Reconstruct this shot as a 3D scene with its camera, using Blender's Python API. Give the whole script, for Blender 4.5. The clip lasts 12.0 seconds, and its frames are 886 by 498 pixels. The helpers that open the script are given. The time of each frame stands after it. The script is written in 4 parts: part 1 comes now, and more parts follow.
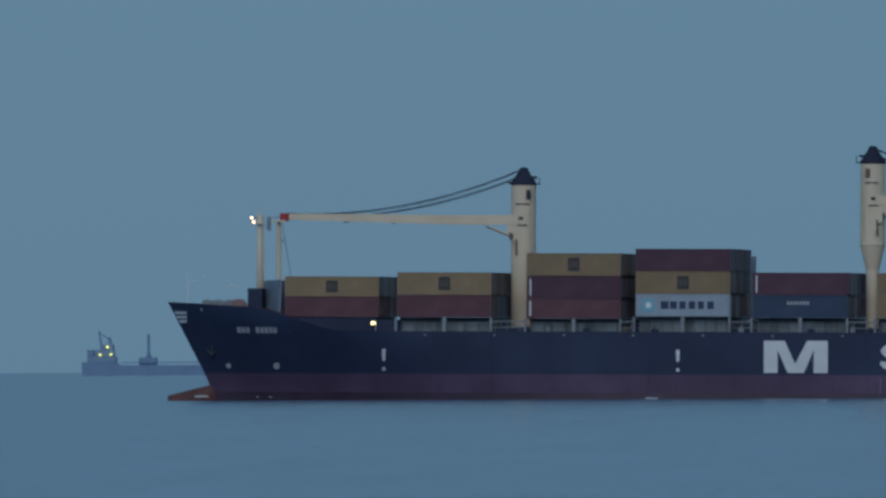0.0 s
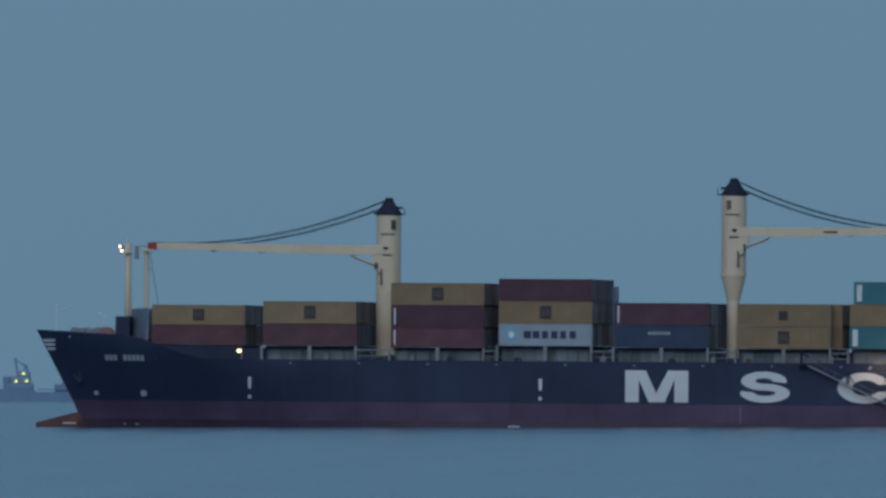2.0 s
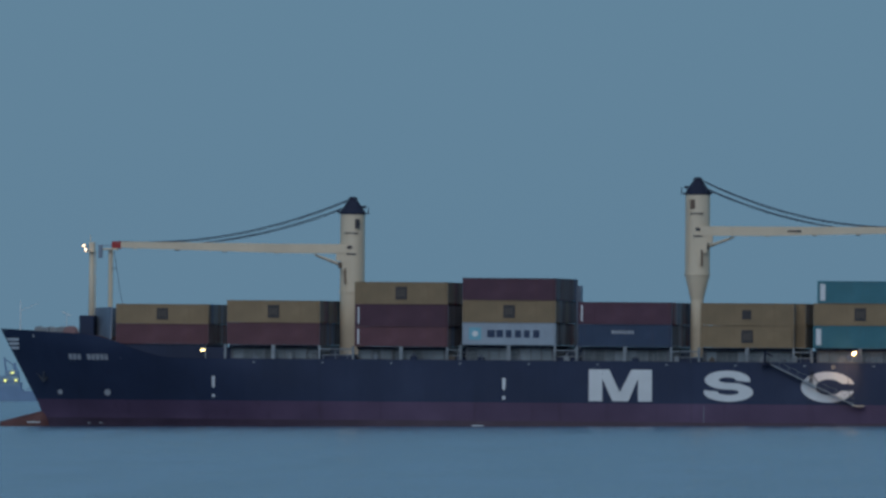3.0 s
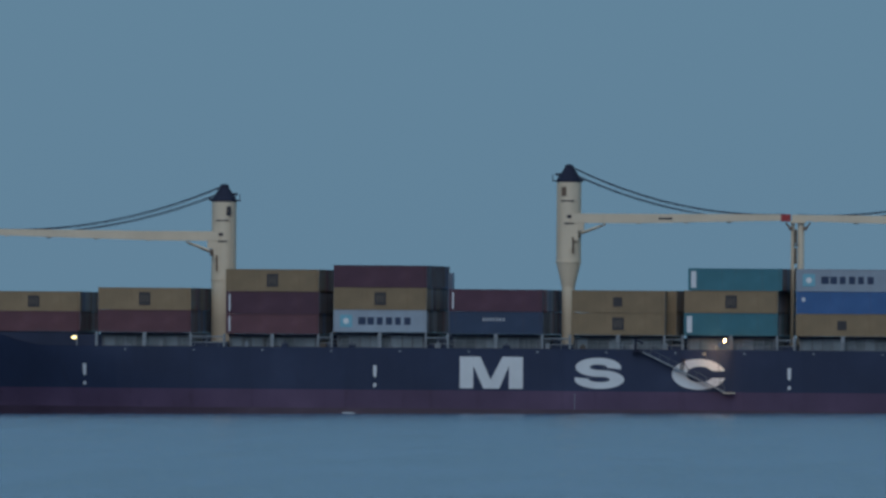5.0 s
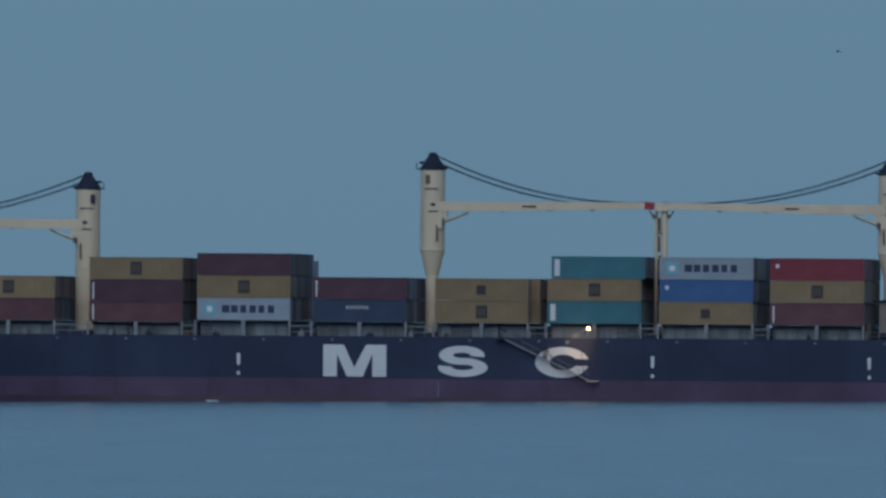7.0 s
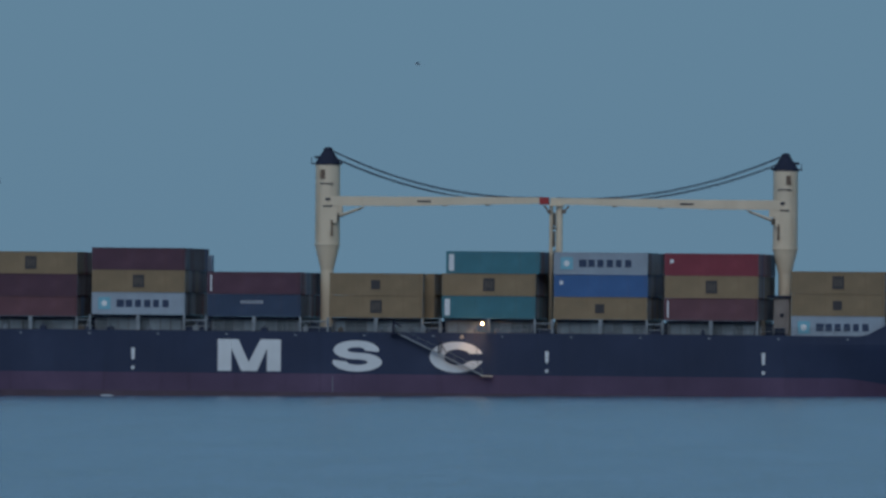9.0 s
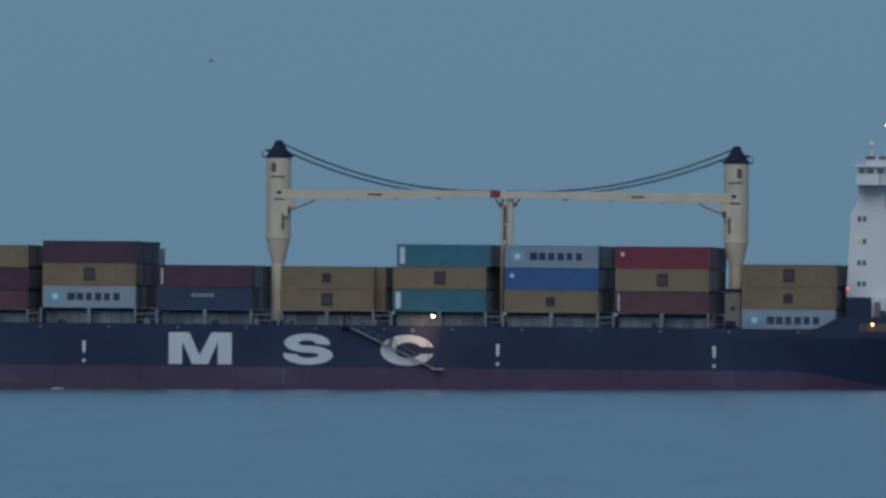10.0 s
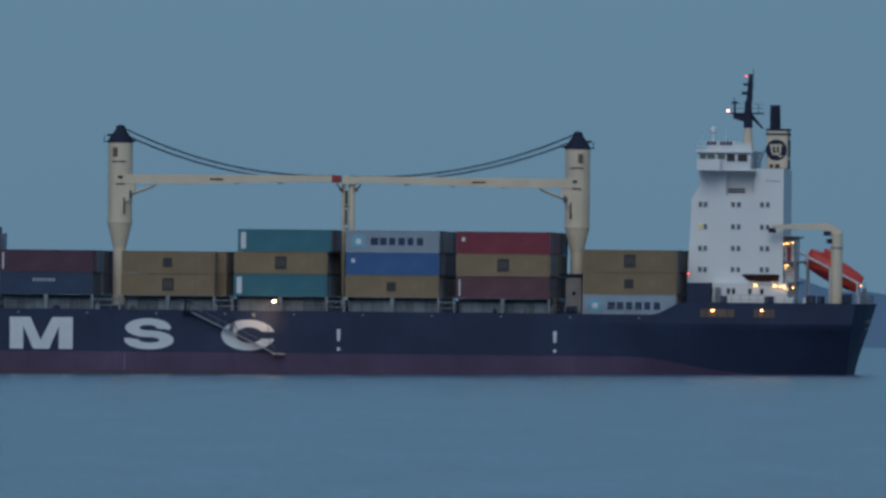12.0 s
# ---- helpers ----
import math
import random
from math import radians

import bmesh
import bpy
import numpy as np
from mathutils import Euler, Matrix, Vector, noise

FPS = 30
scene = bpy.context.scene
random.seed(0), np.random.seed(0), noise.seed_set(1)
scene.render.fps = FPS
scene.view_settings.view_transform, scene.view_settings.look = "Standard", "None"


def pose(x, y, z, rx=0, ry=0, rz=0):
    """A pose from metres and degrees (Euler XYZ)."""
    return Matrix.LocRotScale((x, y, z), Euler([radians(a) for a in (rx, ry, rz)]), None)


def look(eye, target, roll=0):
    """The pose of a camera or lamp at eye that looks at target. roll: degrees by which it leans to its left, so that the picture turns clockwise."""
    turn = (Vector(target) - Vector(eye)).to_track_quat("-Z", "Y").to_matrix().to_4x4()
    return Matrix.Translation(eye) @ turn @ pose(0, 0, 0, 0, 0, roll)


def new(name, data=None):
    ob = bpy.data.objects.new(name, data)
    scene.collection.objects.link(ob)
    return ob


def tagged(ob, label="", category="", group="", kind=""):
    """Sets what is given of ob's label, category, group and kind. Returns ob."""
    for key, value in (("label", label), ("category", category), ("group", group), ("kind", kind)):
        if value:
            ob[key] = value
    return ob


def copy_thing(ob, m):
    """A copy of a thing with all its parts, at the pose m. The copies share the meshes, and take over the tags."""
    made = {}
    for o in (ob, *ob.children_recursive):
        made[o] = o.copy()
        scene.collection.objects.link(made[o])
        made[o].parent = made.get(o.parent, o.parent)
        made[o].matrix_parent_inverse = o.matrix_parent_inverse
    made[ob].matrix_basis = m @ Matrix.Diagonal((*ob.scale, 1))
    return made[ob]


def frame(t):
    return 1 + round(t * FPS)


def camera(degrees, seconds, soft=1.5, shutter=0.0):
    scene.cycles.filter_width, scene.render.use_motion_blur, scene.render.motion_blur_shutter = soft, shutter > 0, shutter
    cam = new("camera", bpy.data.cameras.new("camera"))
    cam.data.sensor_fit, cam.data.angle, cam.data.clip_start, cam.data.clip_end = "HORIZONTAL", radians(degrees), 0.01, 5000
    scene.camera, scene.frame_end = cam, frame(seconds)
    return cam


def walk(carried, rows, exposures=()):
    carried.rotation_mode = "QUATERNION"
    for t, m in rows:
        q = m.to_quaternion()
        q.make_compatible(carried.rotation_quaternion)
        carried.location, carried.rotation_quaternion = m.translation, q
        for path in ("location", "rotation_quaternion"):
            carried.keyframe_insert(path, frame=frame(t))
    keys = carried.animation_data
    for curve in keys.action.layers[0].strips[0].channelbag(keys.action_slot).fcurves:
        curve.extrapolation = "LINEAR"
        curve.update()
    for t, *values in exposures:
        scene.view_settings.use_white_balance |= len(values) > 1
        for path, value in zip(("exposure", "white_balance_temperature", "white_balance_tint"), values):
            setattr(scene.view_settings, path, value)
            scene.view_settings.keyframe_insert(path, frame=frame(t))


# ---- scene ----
cam = camera(3.0, 12.0, soft=2.9)
EYE = 6.7                      # the eye's height over the sea
# seconds, metres ahead, yaw, pitch, lean
ROWS = [
    (0.0, 24.0, 1.0354, 0.3348, -0.276),
    (0.1, 20.1, 0.9906, 0.3533, -0.225),
    (0.2, 16.2, 0.9473, 0.3705, -0.178),
    (0.3, 12.3, 0.9066, 0.3856, -0.136),
    (0.4, 8.4, 0.8701, 0.3973, -0.103),
    (0.5, 4.6, 0.8393, 0.4047, -0.082),
    (0.6, 1.8, 0.8152, 0.4072, -0.075),
    (0.7, 0.4, 0.7974, 0.4062, -0.077),
    (0.8, 0.0, 0.7848, 0.4034, -0.084),
    (0.9, 0.0, 0.7761, 0.4006, -0.090),
    (1.0, 0.0, 0.7705, 0.3995, -0.091),
    (1.5, 0.0, 0.7617, 0.4237, -0.018),
    (2.0, 0.0, 0.7402, 0.4297, -0.037),
    (2.5, 0.0, 0.7211, 0.4318, -0.047),
    (4.3, 0.0, 0.5935, 0.4037, -0.032),
    (4.5, 0.0, 0.5480, 0.4044, -0.054),
    (5.0, 0.0, 0.4381, 0.3828, -0.039),
    (5.5, 0.0, 0.3496, 0.3849, 0.003),
    (6.0, 0.0, 0.2871, 0.3822, 0.002),
    (6.5, 0.0, 0.2071, 0.3703, -0.030),
    (7.0, 0.0, 0.1479, 0.3417, -0.028),
    (9.0, 0.0, -0.0370, 0.3239, 0.048),
    (9.5, 0.0, -0.1034, 0.3146, 0.056),
    (10.0, 0.0, -0.1175, 0.3005, 0.037),
    (10.5, 0.0, -0.1480, 0.2894, 0.073),
    (11.0, 0.0, -0.2883, 0.2743, 0.129),
    (11.5, 0.0, -0.4200, 0.2393, 0.199),
    (12.0, 0.0, -0.4837, 0.2502, 0.102),
]
walk(cam, [(t, pose(0, y, EYE, 90 + pitch, 0, yaw) @ pose(0, 0, 0, 0, 0, lean)) for t, y, yaw, pitch, lean in ROWS])

# the ship steams to the left at six and a half knots, a little away from the eye, down by the stern
HEADING, TRIM, SPEED = 5.7, 0.46, 3.32


def ship_pose(t):
    d = SPEED * (t - 6)
    return pose(-18 - d * math.cos(radians(HEADING)), 2200 + d * math.sin(radians(HEADING)), 0, 0, TRIM, -HEADING)


# ---- world and light: dusk, the sun just gone behind the eye ----
world = bpy.data.worlds.new("dusk")
scene.world = world
world.use_nodes = True
wn, wl = world.node_tree.nodes, world.node_tree.links
sky = wn.new("ShaderNodeTexSky")
sky.sky_type, sky.sun_disc = "NISHITA", False
sky.sun_elevation, sky.sun_rotation = radians(3.0), radians(188.5)
sky.air_density, sky.dust_density, sky.ozone_density = 1.0, 1.5, 3.0
wmap = wn.new("ShaderNodeMapping")
wmap.inputs["Location"].default_value = (0, 0, 0.03)
wtex = wn.new("ShaderNodeTexCoord")
wl.new(wtex.outputs["Generated"], wmap.inputs["Vector"])
wl.new(wmap.outputs["Vector"], sky.inputs["Vector"])
wmix = wn.new("ShaderNodeMix")          # thin high overcast over the clear sky
wmix.data_type = "RGBA"
wmix.inputs["Factor"].default_value = 0.8
wl.new(sky.outputs["Color"], wmix.inputs["A"])
wmix.inputs["B"].default_value = (1.27, 2.56, 3.85, 1)
wl.new(wmix.outputs["Result"], wn["Background"].inputs["Color"])
wn["Background"].inputs["Strength"].default_value = 0.1
sun = new("sun", bpy.data.lights.new("sun", "SUN"))
sun.data.energy, sun.data.angle, sun.data.color = 0.9, radians(40), (0.92, 0.95, 1.0)
sun.matrix_world = look((-120, -800, 500), (0, 0, 0))


# ---- materials ----
def ramp(nodes, stops):
    r = nodes.new("ShaderNodeValToRGB")
    while len(r.color_ramp.elements) < len(stops):
        r.color_ramp.elements.new(0.5)
    for e, (p, c) in zip(r.color_ramp.elements, stops):
        e.position, e.color = p, (*c, 1)
    return r


def paint(name, rgb, rough=0.55, metal=0.0, wear=0.25, stain=(0.12, 0.06, 0.035), size=1.0, streak=True, bump=0.15, vary=0.0, spec=0.4):
    """Ship's paint: two scales of fading, rust and dirt that runs down, a fine relief."""
    m = bpy.data.materials.new(name)
    m.use_nodes = True
    n, l = m.node_tree.nodes, m.node_tree.links
    b = n["Principled BSDF"]
    b.inputs["Metallic"].default_value = metal
    b.inputs["Specular IOR Level"].default_value = spec
    tc = n.new("ShaderNodeTexCoord")
    big = n.new("ShaderNodeTexNoise")
    big.inputs["Scale"].default_value, big.inputs["Detail"].default_value = 0.35 / size, 6
    l.new(tc.outputs["Object"], big.inputs["Vector"])
    mp = n.new("ShaderNodeMapping")
    mp.inputs["Scale"].default_value = (1.6 / size, 1.6 / size, (0.12 if streak else 1.6) / size)
    l.new(tc.outputs["Object"], mp.inputs["Vector"])
    run = n.new("ShaderNodeTexNoise")
    run.inputs["Scale"].default_value, run.inputs["Detail"].default_value, run.inputs["Roughness"].default_value = 1.2, 8, 0.65
    l.new(mp.outputs["Vector"], run.inputs["Vector"])
    fade = ramp(n, [(0.3, tuple(c * (1 - 0.5 * wear) for c in rgb)), (0.55, rgb), (0.8, tuple(min(1, c * (1 + 0.5 * wear) + 0.02 * wear) for c in rgb))])
    l.new(big.outputs["Fac"], fade.inputs["Fac"])
    mask = ramp(n, [(0.56, (0, 0, 0)), (0.78, (wear, wear, wear))])
    l.new(run.outputs["Fac"], mask.inputs["Fac"])
    mix = n.new("ShaderNodeMix")
    mix.data_type = "RGBA"
    l.new(mask.outputs["Color"], mix.inputs["Factor"])
    l.new(fade.outputs["Color"], mix.inputs["A"])
    mix.inputs["B"].default_value = (*stain, 1)
    out = mix.outputs["Result"]
    if vary:
        info = n.new("ShaderNodeObjectInfo")
        span = n.new("ShaderNodeMapRange")
        span.inputs["To Min"].default_value, span.inputs["To Max"].default_value = 1 - vary, 1 + vary
        l.new(info.outputs["Random"], span.inputs["Value"])
        hsv = n.new("ShaderNodeHueSaturation")
        l.new(span.outputs["Result"], hsv.inputs["Value"])
        l.new(out, hsv.inputs["Color"])
        out = hsv.outputs["Color"]
    l.new(out, b.inputs["Base Color"])
    rr = n.new("ShaderNodeMapRange")
    rr.inputs["To Min"].default_value, rr.inputs["To Max"].default_value = rough - 0.12, min(1, rough + 0.2)
    l.new(run.outputs["Fac"], rr.inputs["Value"])
    l.new(rr.outputs["Result"], b.inputs["Roughness"])
    if bump:
        bp = n.new("ShaderNodeBump")
        bp.inputs["Strength"].default_value, bp.inputs["Distance"].default_value = bump, 0.05
        l.new(run.outputs["Fac"], bp.inputs["Height"])
        l.new(bp.outputs["Normal"], b.inputs["Normal"])
    return m


def glow(name, rgb, strength):
    m = bpy.data.materials.new(name)
    m.use_nodes = True
    b = m.node_tree.nodes["Principled BSDF"]
    b.inputs["Base Color"].default_value = (0.12, 0.12, 0.12, 1)
    b.inputs["Emission Color"].default_value = (*rgb, 1)
    b.inputs["Emission Strength"].default_value = strength
    return m


def water():
    """Sea with wind ripple: swell, chop and slick bands, long in the wind's way."""
    m = bpy.data.materials.new("sea_water")
    m.use_nodes = True
    n, l = m.node_tree.nodes, m.node_tree.links
    b = n["Principled BSDF"]
    b.inputs["IOR"].default_value = 1.33
    tc = n.new("ShaderNodeTexCoord")

    def waves(sx, sy, detail):
        mp = n.new("ShaderNodeMapping")
        mp.inputs["Scale"].default_value = (sx, sy, 1)
        mp.inputs["Rotation"].default_value = (0, 0, radians(7))
        t = n.new("ShaderNodeTexNoise")
        t.inputs["Scale"].default_value, t.inputs["Detail"].default_value = 1, detail
        l.new(tc.outputs["Object"], mp.inputs["Vector"])
        l.new(mp.outputs["Vector"], t.inputs["Vector"])
        return t.outputs["Fac"]

    slick, chop, swell = waves(0.12, 0.011, 6), waves(0.45, 0.04, 8), waves(0.12, 0.014, 6)
    col = ramp(n, [(0.43, (0.062, 0.11, 0.188)), (0.57, (0.178, 0.26, 0.378))])
    fine = waves(1.3, 0.055, 6)
    both = n.new("ShaderNodeMix")
    both.inputs["Factor"].default_value = 0.6
    l.new(slick, both.inputs["A"])
    l.new(fine, both.inputs["B"])
    l.new(both.outputs["Result"], col.inputs["Fac"])
    l.new(col.outputs["Color"], b.inputs["Base Color"])
    rr = n.new("ShaderNodeMapRange")
    rr.inputs["From Min"].default_value, rr.inputs["From Max"].default_value = 0.35, 0.65
    rr.inputs["To Min"].default_value, rr.inputs["To Max"].default_value = 0.17, 0.25
    l.new(both.outputs["Result"], rr.inputs["Value"])
    l.new(rr.outputs["Result"], b.inputs["Roughness"])
    b1, b2 = n.new("ShaderNodeBump"), n.new("ShaderNodeBump")
    b1.inputs["Strength"].default_value, b1.inputs["Distance"].default_value = 0.8, 0.45
    b2.inputs["Strength"].default_value, b2.inputs["Distance"].default_value = 0.2, 0.6
    l.new(chop, b1.inputs["Height"])
    l.new(swell, b2.inputs["Height"])
    l.new(b2.outputs["Normal"], b1.inputs["Normal"])
    l.new(b1.outputs["Normal"], b.inputs["Normal"])
    return m


NAVY = paint("hull_navy", (0.023, 0.0355, 0.077), 0.6, wear=0.35, stain=(0.022, 0.026, 0.038), size=3, spec=0.25)
BOOT = paint("boot_topping", (0.086, 0.056, 0.106), 0.6, wear=0.5, stain=(0.035, 0.022, 0.03), size=3, spec=0.25)
WET = paint("wet_boot_topping", (0.056, 0.036, 0.06), 0.3, wear=0.5, stain=(0.02, 0.016, 0.028), size=2)
DECK = paint("deck_red", (0.13, 0.05, 0.04), 0.8, wear=0.4, streak=False)
WHITE = paint("white_paint", (0.72, 0.73, 0.74), 0.5, wear=0.12, stain=(0.4, 0.33, 0.26), size=2)
MARK = paint("white_marking", (0.62, 0.65, 0.68), 0.6, wear=0.15, stain=(0.25, 0.25, 0.26))
CREAM = paint("crane_cream", (0.65, 0.55, 0.42), 0.5, wear=0.2, stain=(0.28, 0.17, 0.09), size=1.5)
BLACK = paint("black_paint", (0.024, 0.028, 0.052), 0.75, wear=0.3, stain=(0.04, 0.035, 0.035), spec=0.2)
REDP = paint("red_paint", (0.32, 0.03, 0.035), 0.5, wear=0.2)
GREY = paint("grey_green_steel", (0.165, 0.195, 0.235), 0.6, wear=0.5, stain=(0.1, 0.07, 0.05), vary=0.25)
PANEL = paint("coaming_panel_steel", (0.165, 0.21, 0.245), 0.6, wear=0.5, stain=(0.12, 0.09, 0.07), vary=0.5)
PALE = paint("pale_steel", (0.225, 0.255, 0.285), 0.6, wear=0.4, stain=(0.2, 0.12, 0.08), vary=0.15)
BREAK = paint("breakwater_blue_grey", (0.19, 0.24, 0.32), 0.55, wear=0.4, stain=(0.2, 0.22, 0.25))
WIRE = paint("wire_rope", (0.018, 0.025, 0.055), 0.6, wear=0.1, bump=0)
ORANGE = paint("lifeboat_orange", (0.68, 0.07, 0.055), 0.4, wear=0.15)
DARKRED = paint("dark_red_paint", (0.3, 0.032, 0.04), 0.5, wear=0.2)
RECESS = paint("recess_paint", (0.15, 0.105, 0.08), 0.7, wear=0.5, stain=(0.05, 0.04, 0.04))
MAROON = paint("maroon_paint", (0.06, 0.015, 0.02), 0.5)
# distance haze is mixed into both colours of the far tanker
FAR = paint("far_ship_haze_blue", (0.162, 0.258, 0.405), 0.7, wear=0.15)
FARHAZE = paint("far_ship_haze_grey", (0.176, 0.272, 0.41), 0.7, wear=0.15)
GLASS = paint("window_glass", (0.02, 0.028, 0.045), 0.12, wear=0.1, stain=(0.03, 0.035, 0.05), bump=0, streak=False)
SOFTGLASS = paint("cabin_glass", (0.11, 0.14, 0.17), 0.2, wear=0.2, stain=(0.05, 0.06, 0.07), bump=0, streak=False)
# opaque grey stands in for sky light through the wing panes
PANE = paint("sky_tint_pane", (0.1, 0.14, 0.16), 0.15, wear=0.1, bump=0, streak=False)
LITGLASS = glow("lit_window", (0.8, 0.7, 0.18), 0.3)
LAMPW = glow("lamp_white", (1.0, 0.68, 0.4), 4)
LAMPO = glow("lamp_orange", (1.0, 0.52, 0.16), 5.5)
LAMPM = glow("lamp_masthead", (1.0, 0.55, 0.4), 4.0)
LAMPG = glow("gangway_lamp", (1.0, 0.5, 0.2), 80)
FLOOD = glow("floodlight_lens", (1.0, 0.56, 0.26), 170)
LAMPI = glow("recess_lamp", (1.0, 0.45, 0.13), 28)
LAMPY = glow("lamp_yellow", (0.9, 0.95, 0.22), 1.6)
LAMPR = glow("lamp_red", (1.0, 0.06, 0.07), 2.6)
BULBY = glow("deck_lamp_yellow", (1.0, 0.78, 0.35), 4)
BOXES = {
    "yellow": paint("box_yellow", (0.245, 0.177, 0.106), 0.6, wear=0.3, vary=0.1),
    "brick": paint("box_brick_red", (0.112, 0.049, 0.064), 0.6, wear=0.4, vary=0.15),
    "maroon": paint("box_maroon", (0.082, 0.037, 0.06), 0.6, wear=0.35, vary=0.15),
    "red": paint("box_red", (0.21, 0.034, 0.055), 0.55, wear=0.25, vary=0.08),
    "grey": paint("box_pale_grey", (0.28, 0.335, 0.4), 0.55, wear=0.25, vary=0.08),
    "blue": paint("box_bright_blue", (0.04, 0.115, 0.28), 0.55, wear=0.25, vary=0.08),
    "navy": paint("box_dark_blue", (0.03, 0.056, 0.112), 0.55, wear=0.3, vary=0.1),
    "teal": paint("box_teal", (0.042, 0.165, 0.21), 0.55, wear=0.25, vary=0.08),
}
INK = paint("dark_lettering", (0.035, 0.033, 0.038), 0.6, wear=0.2)
BROWN = paint("worn_brown", (0.1, 0.085, 0.07), 0.7, wear=0.5)
INKBLUE = paint("blue_lettering", (0.02, 0.04, 0.09), 0.6, wear=0.2)
NAMEW = paint("worn_lettering", (0.4, 0.42, 0.45), 0.7, wear=0.5, stain=(0.05, 0.055, 0.07), size=0.4)
FOAM = paint("foam", (0.5, 0.56, 0.6), 0.7, wear=0.3, stain=(0.2, 0.27, 0.32), streak=False, size=0.3)
STAR = paint("light_blue_badge", (0.16, 0.4, 0.5), 0.5, wear=0.1)


# ---- shaping ----
def box(bm, x0, x1, y0, y1, z0, z1, cut=0.0):
    r = bmesh.ops.create_cube(bm, size=1, matrix=Matrix.Translation(((x0 + x1) / 2, (y0 + y1) / 2, (z0 + z1) / 2)) @ Matrix.Diagonal((abs(x1 - x0), abs(y1 - y0), abs(z1 - z0), 1)))
    if cut:
        edges = list({e for v in r["verts"] for e in v.link_edges})
        bmesh.ops.bevel(bm, geom=edges, offset=cut, segments=2, affect="EDGES", profile=0.5)
    return bm


def rod(bm, a, b, r0, r1=None, n=10):
    a, b = Vector(a), Vector(b)
    d = b - a
    m = Matrix.Translation((a + b) / 2) @ d.to_track_quat("Z", "Y").to_matrix().to_4x4()
    bmesh.ops.create_cone(bm, cap_ends=True, segments=n, radius1=r0, radius2=r0 if r1 is None else r1, depth=d.length, matrix=m)
    return bm


def ball(bm, c, rx, ry, rz, n=12):
    bmesh.ops.create_uvsphere(bm, u_segments=n, v_segments=n // 2 + 2, radius=1, matrix=Matrix.Translation(c) @ Matrix.Diagonal((rx, ry, rz, 1)))
    return bm


def loft(bm, rings, closed=True, caps=True):
    rows = [[bm.verts.new(p) for p in ring] for ring in rings]
    n = len(rows[0])
    for a, b in zip(rows, rows[1:]):
        for i in range(n if closed else n - 1):
            bm.faces.new((a[i], a[(i + 1) % n], b[(i + 1) % n], b[i]))
    if caps and closed:
        bm.faces.new(rows[0][::-1])
        bm.faces.new(rows[-1])
    return rows


def wire(bm, pts, r, n=6):
    for a, b in zip(pts, pts[1:]):
        rod(bm, a, b, r, r, n)
    return bm


def sag(a, b, drop, n=14):
    a, b = Vector(a), Vector(b)
    return [a.lerp(b, i / n) - Vector((0, 0, drop * 4 * (i / n) * (1 - i / n))) for i in range(n + 1)]


def finish(name, bm, material, smooth=False):
    bmesh.ops.recalc_face_normals(bm, faces=bm.faces)
    me = bpy.data.meshes.new(name)
    bm.to_mesh(me)
    bm.free()
    for m in material if isinstance(material, (list, tuple)) else (material,):
        me.materials.append(m)
    if smooth:
        me.polygons.foreach_set("use_smooth", [True] * len(me.polygons))
    return me


def part(name, bm, material, parent, label="", smooth=False):
    ob = new(name, finish(name, bm, material, smooth))
    ob.parent = parent
    return tagged(ob, label)


def piece(name, me, parent, m, label=""):
    ob = new(name, me)
    ob.parent = parent
    ob.matrix_basis = m
    return tagged(ob, label)


B = bmesh.new
CARRIED = []                   # (thing, its pose on the ship)

# ---- sea, far coast ----
bm = B()
bmesh.ops.create_circle(bm, cap_ends=True, segments=256, radius=4900)
sea = new("water", finish("water", bm, water()))
tagged(sea, "calm grey-blue sea with fine ripples at dusk", "sea", kind="structure")


def coast():
    hill = bpy.data.materials.new("far_coast_haze")
    hill.use_nodes = True
    n, l = hill.node_tree.nodes, hill.node_tree.links
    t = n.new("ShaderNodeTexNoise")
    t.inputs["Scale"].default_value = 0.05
    # distance haze is put into the hills' blue
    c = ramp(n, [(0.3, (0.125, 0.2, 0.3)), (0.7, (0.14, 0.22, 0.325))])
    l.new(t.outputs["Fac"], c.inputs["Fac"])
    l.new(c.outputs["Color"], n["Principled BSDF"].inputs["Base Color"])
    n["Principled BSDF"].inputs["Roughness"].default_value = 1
    bm = B()
    rings = []
    for i in range(90):
        x = 96 + i * 4
        h = 15.5 + 4.5 * math.exp(-((x - 141) / 9) ** 2) + 1.2 * noise.noise((x * 0.06, 3, 0)) + 0.4 * noise.noise((x * 0.3, 7, 0))
        h *= min(1, (x - 92) / 20)
        rings.append([(x, 4830, -1), (x, 4850, h * 0.6), (x, 4865, h), (x, 4885, h * 0.5), (x, 4890, -1)])
    loft(bm, rings)
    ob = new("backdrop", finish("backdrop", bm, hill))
    tagged(ob, "far coast hills with haze painted into their blue", "coast", kind="structure")


coast()

# ---- the container ship: x runs aft, y away from the eye, z up from the water ----
ship = tagged(new("container_ship"), "dark navy container ship with three cream deck cranes under way", "ship")
MID, DECKZ = 14.5, 8.45


def smooth01(a):
    a = min(1, max(0, a))
    return a * a * (3 - 2 * a)


def top_z(x):
    if x < -67.5:
        return 12.2 - 0.6 * (x + 79.2) / 11.7
    z = 11.6 - 3.1 * smooth01((x + 67.5) / 12.5)
    return z + 1.65 * smooth01((x - 84) / 4.5)


def boot_z(x):
    """Upper edge of the boot topping, lowered under the counter, where navy stands for shade."""
    return 3.02 - 2.1 * smooth01((x - 80) / 18)


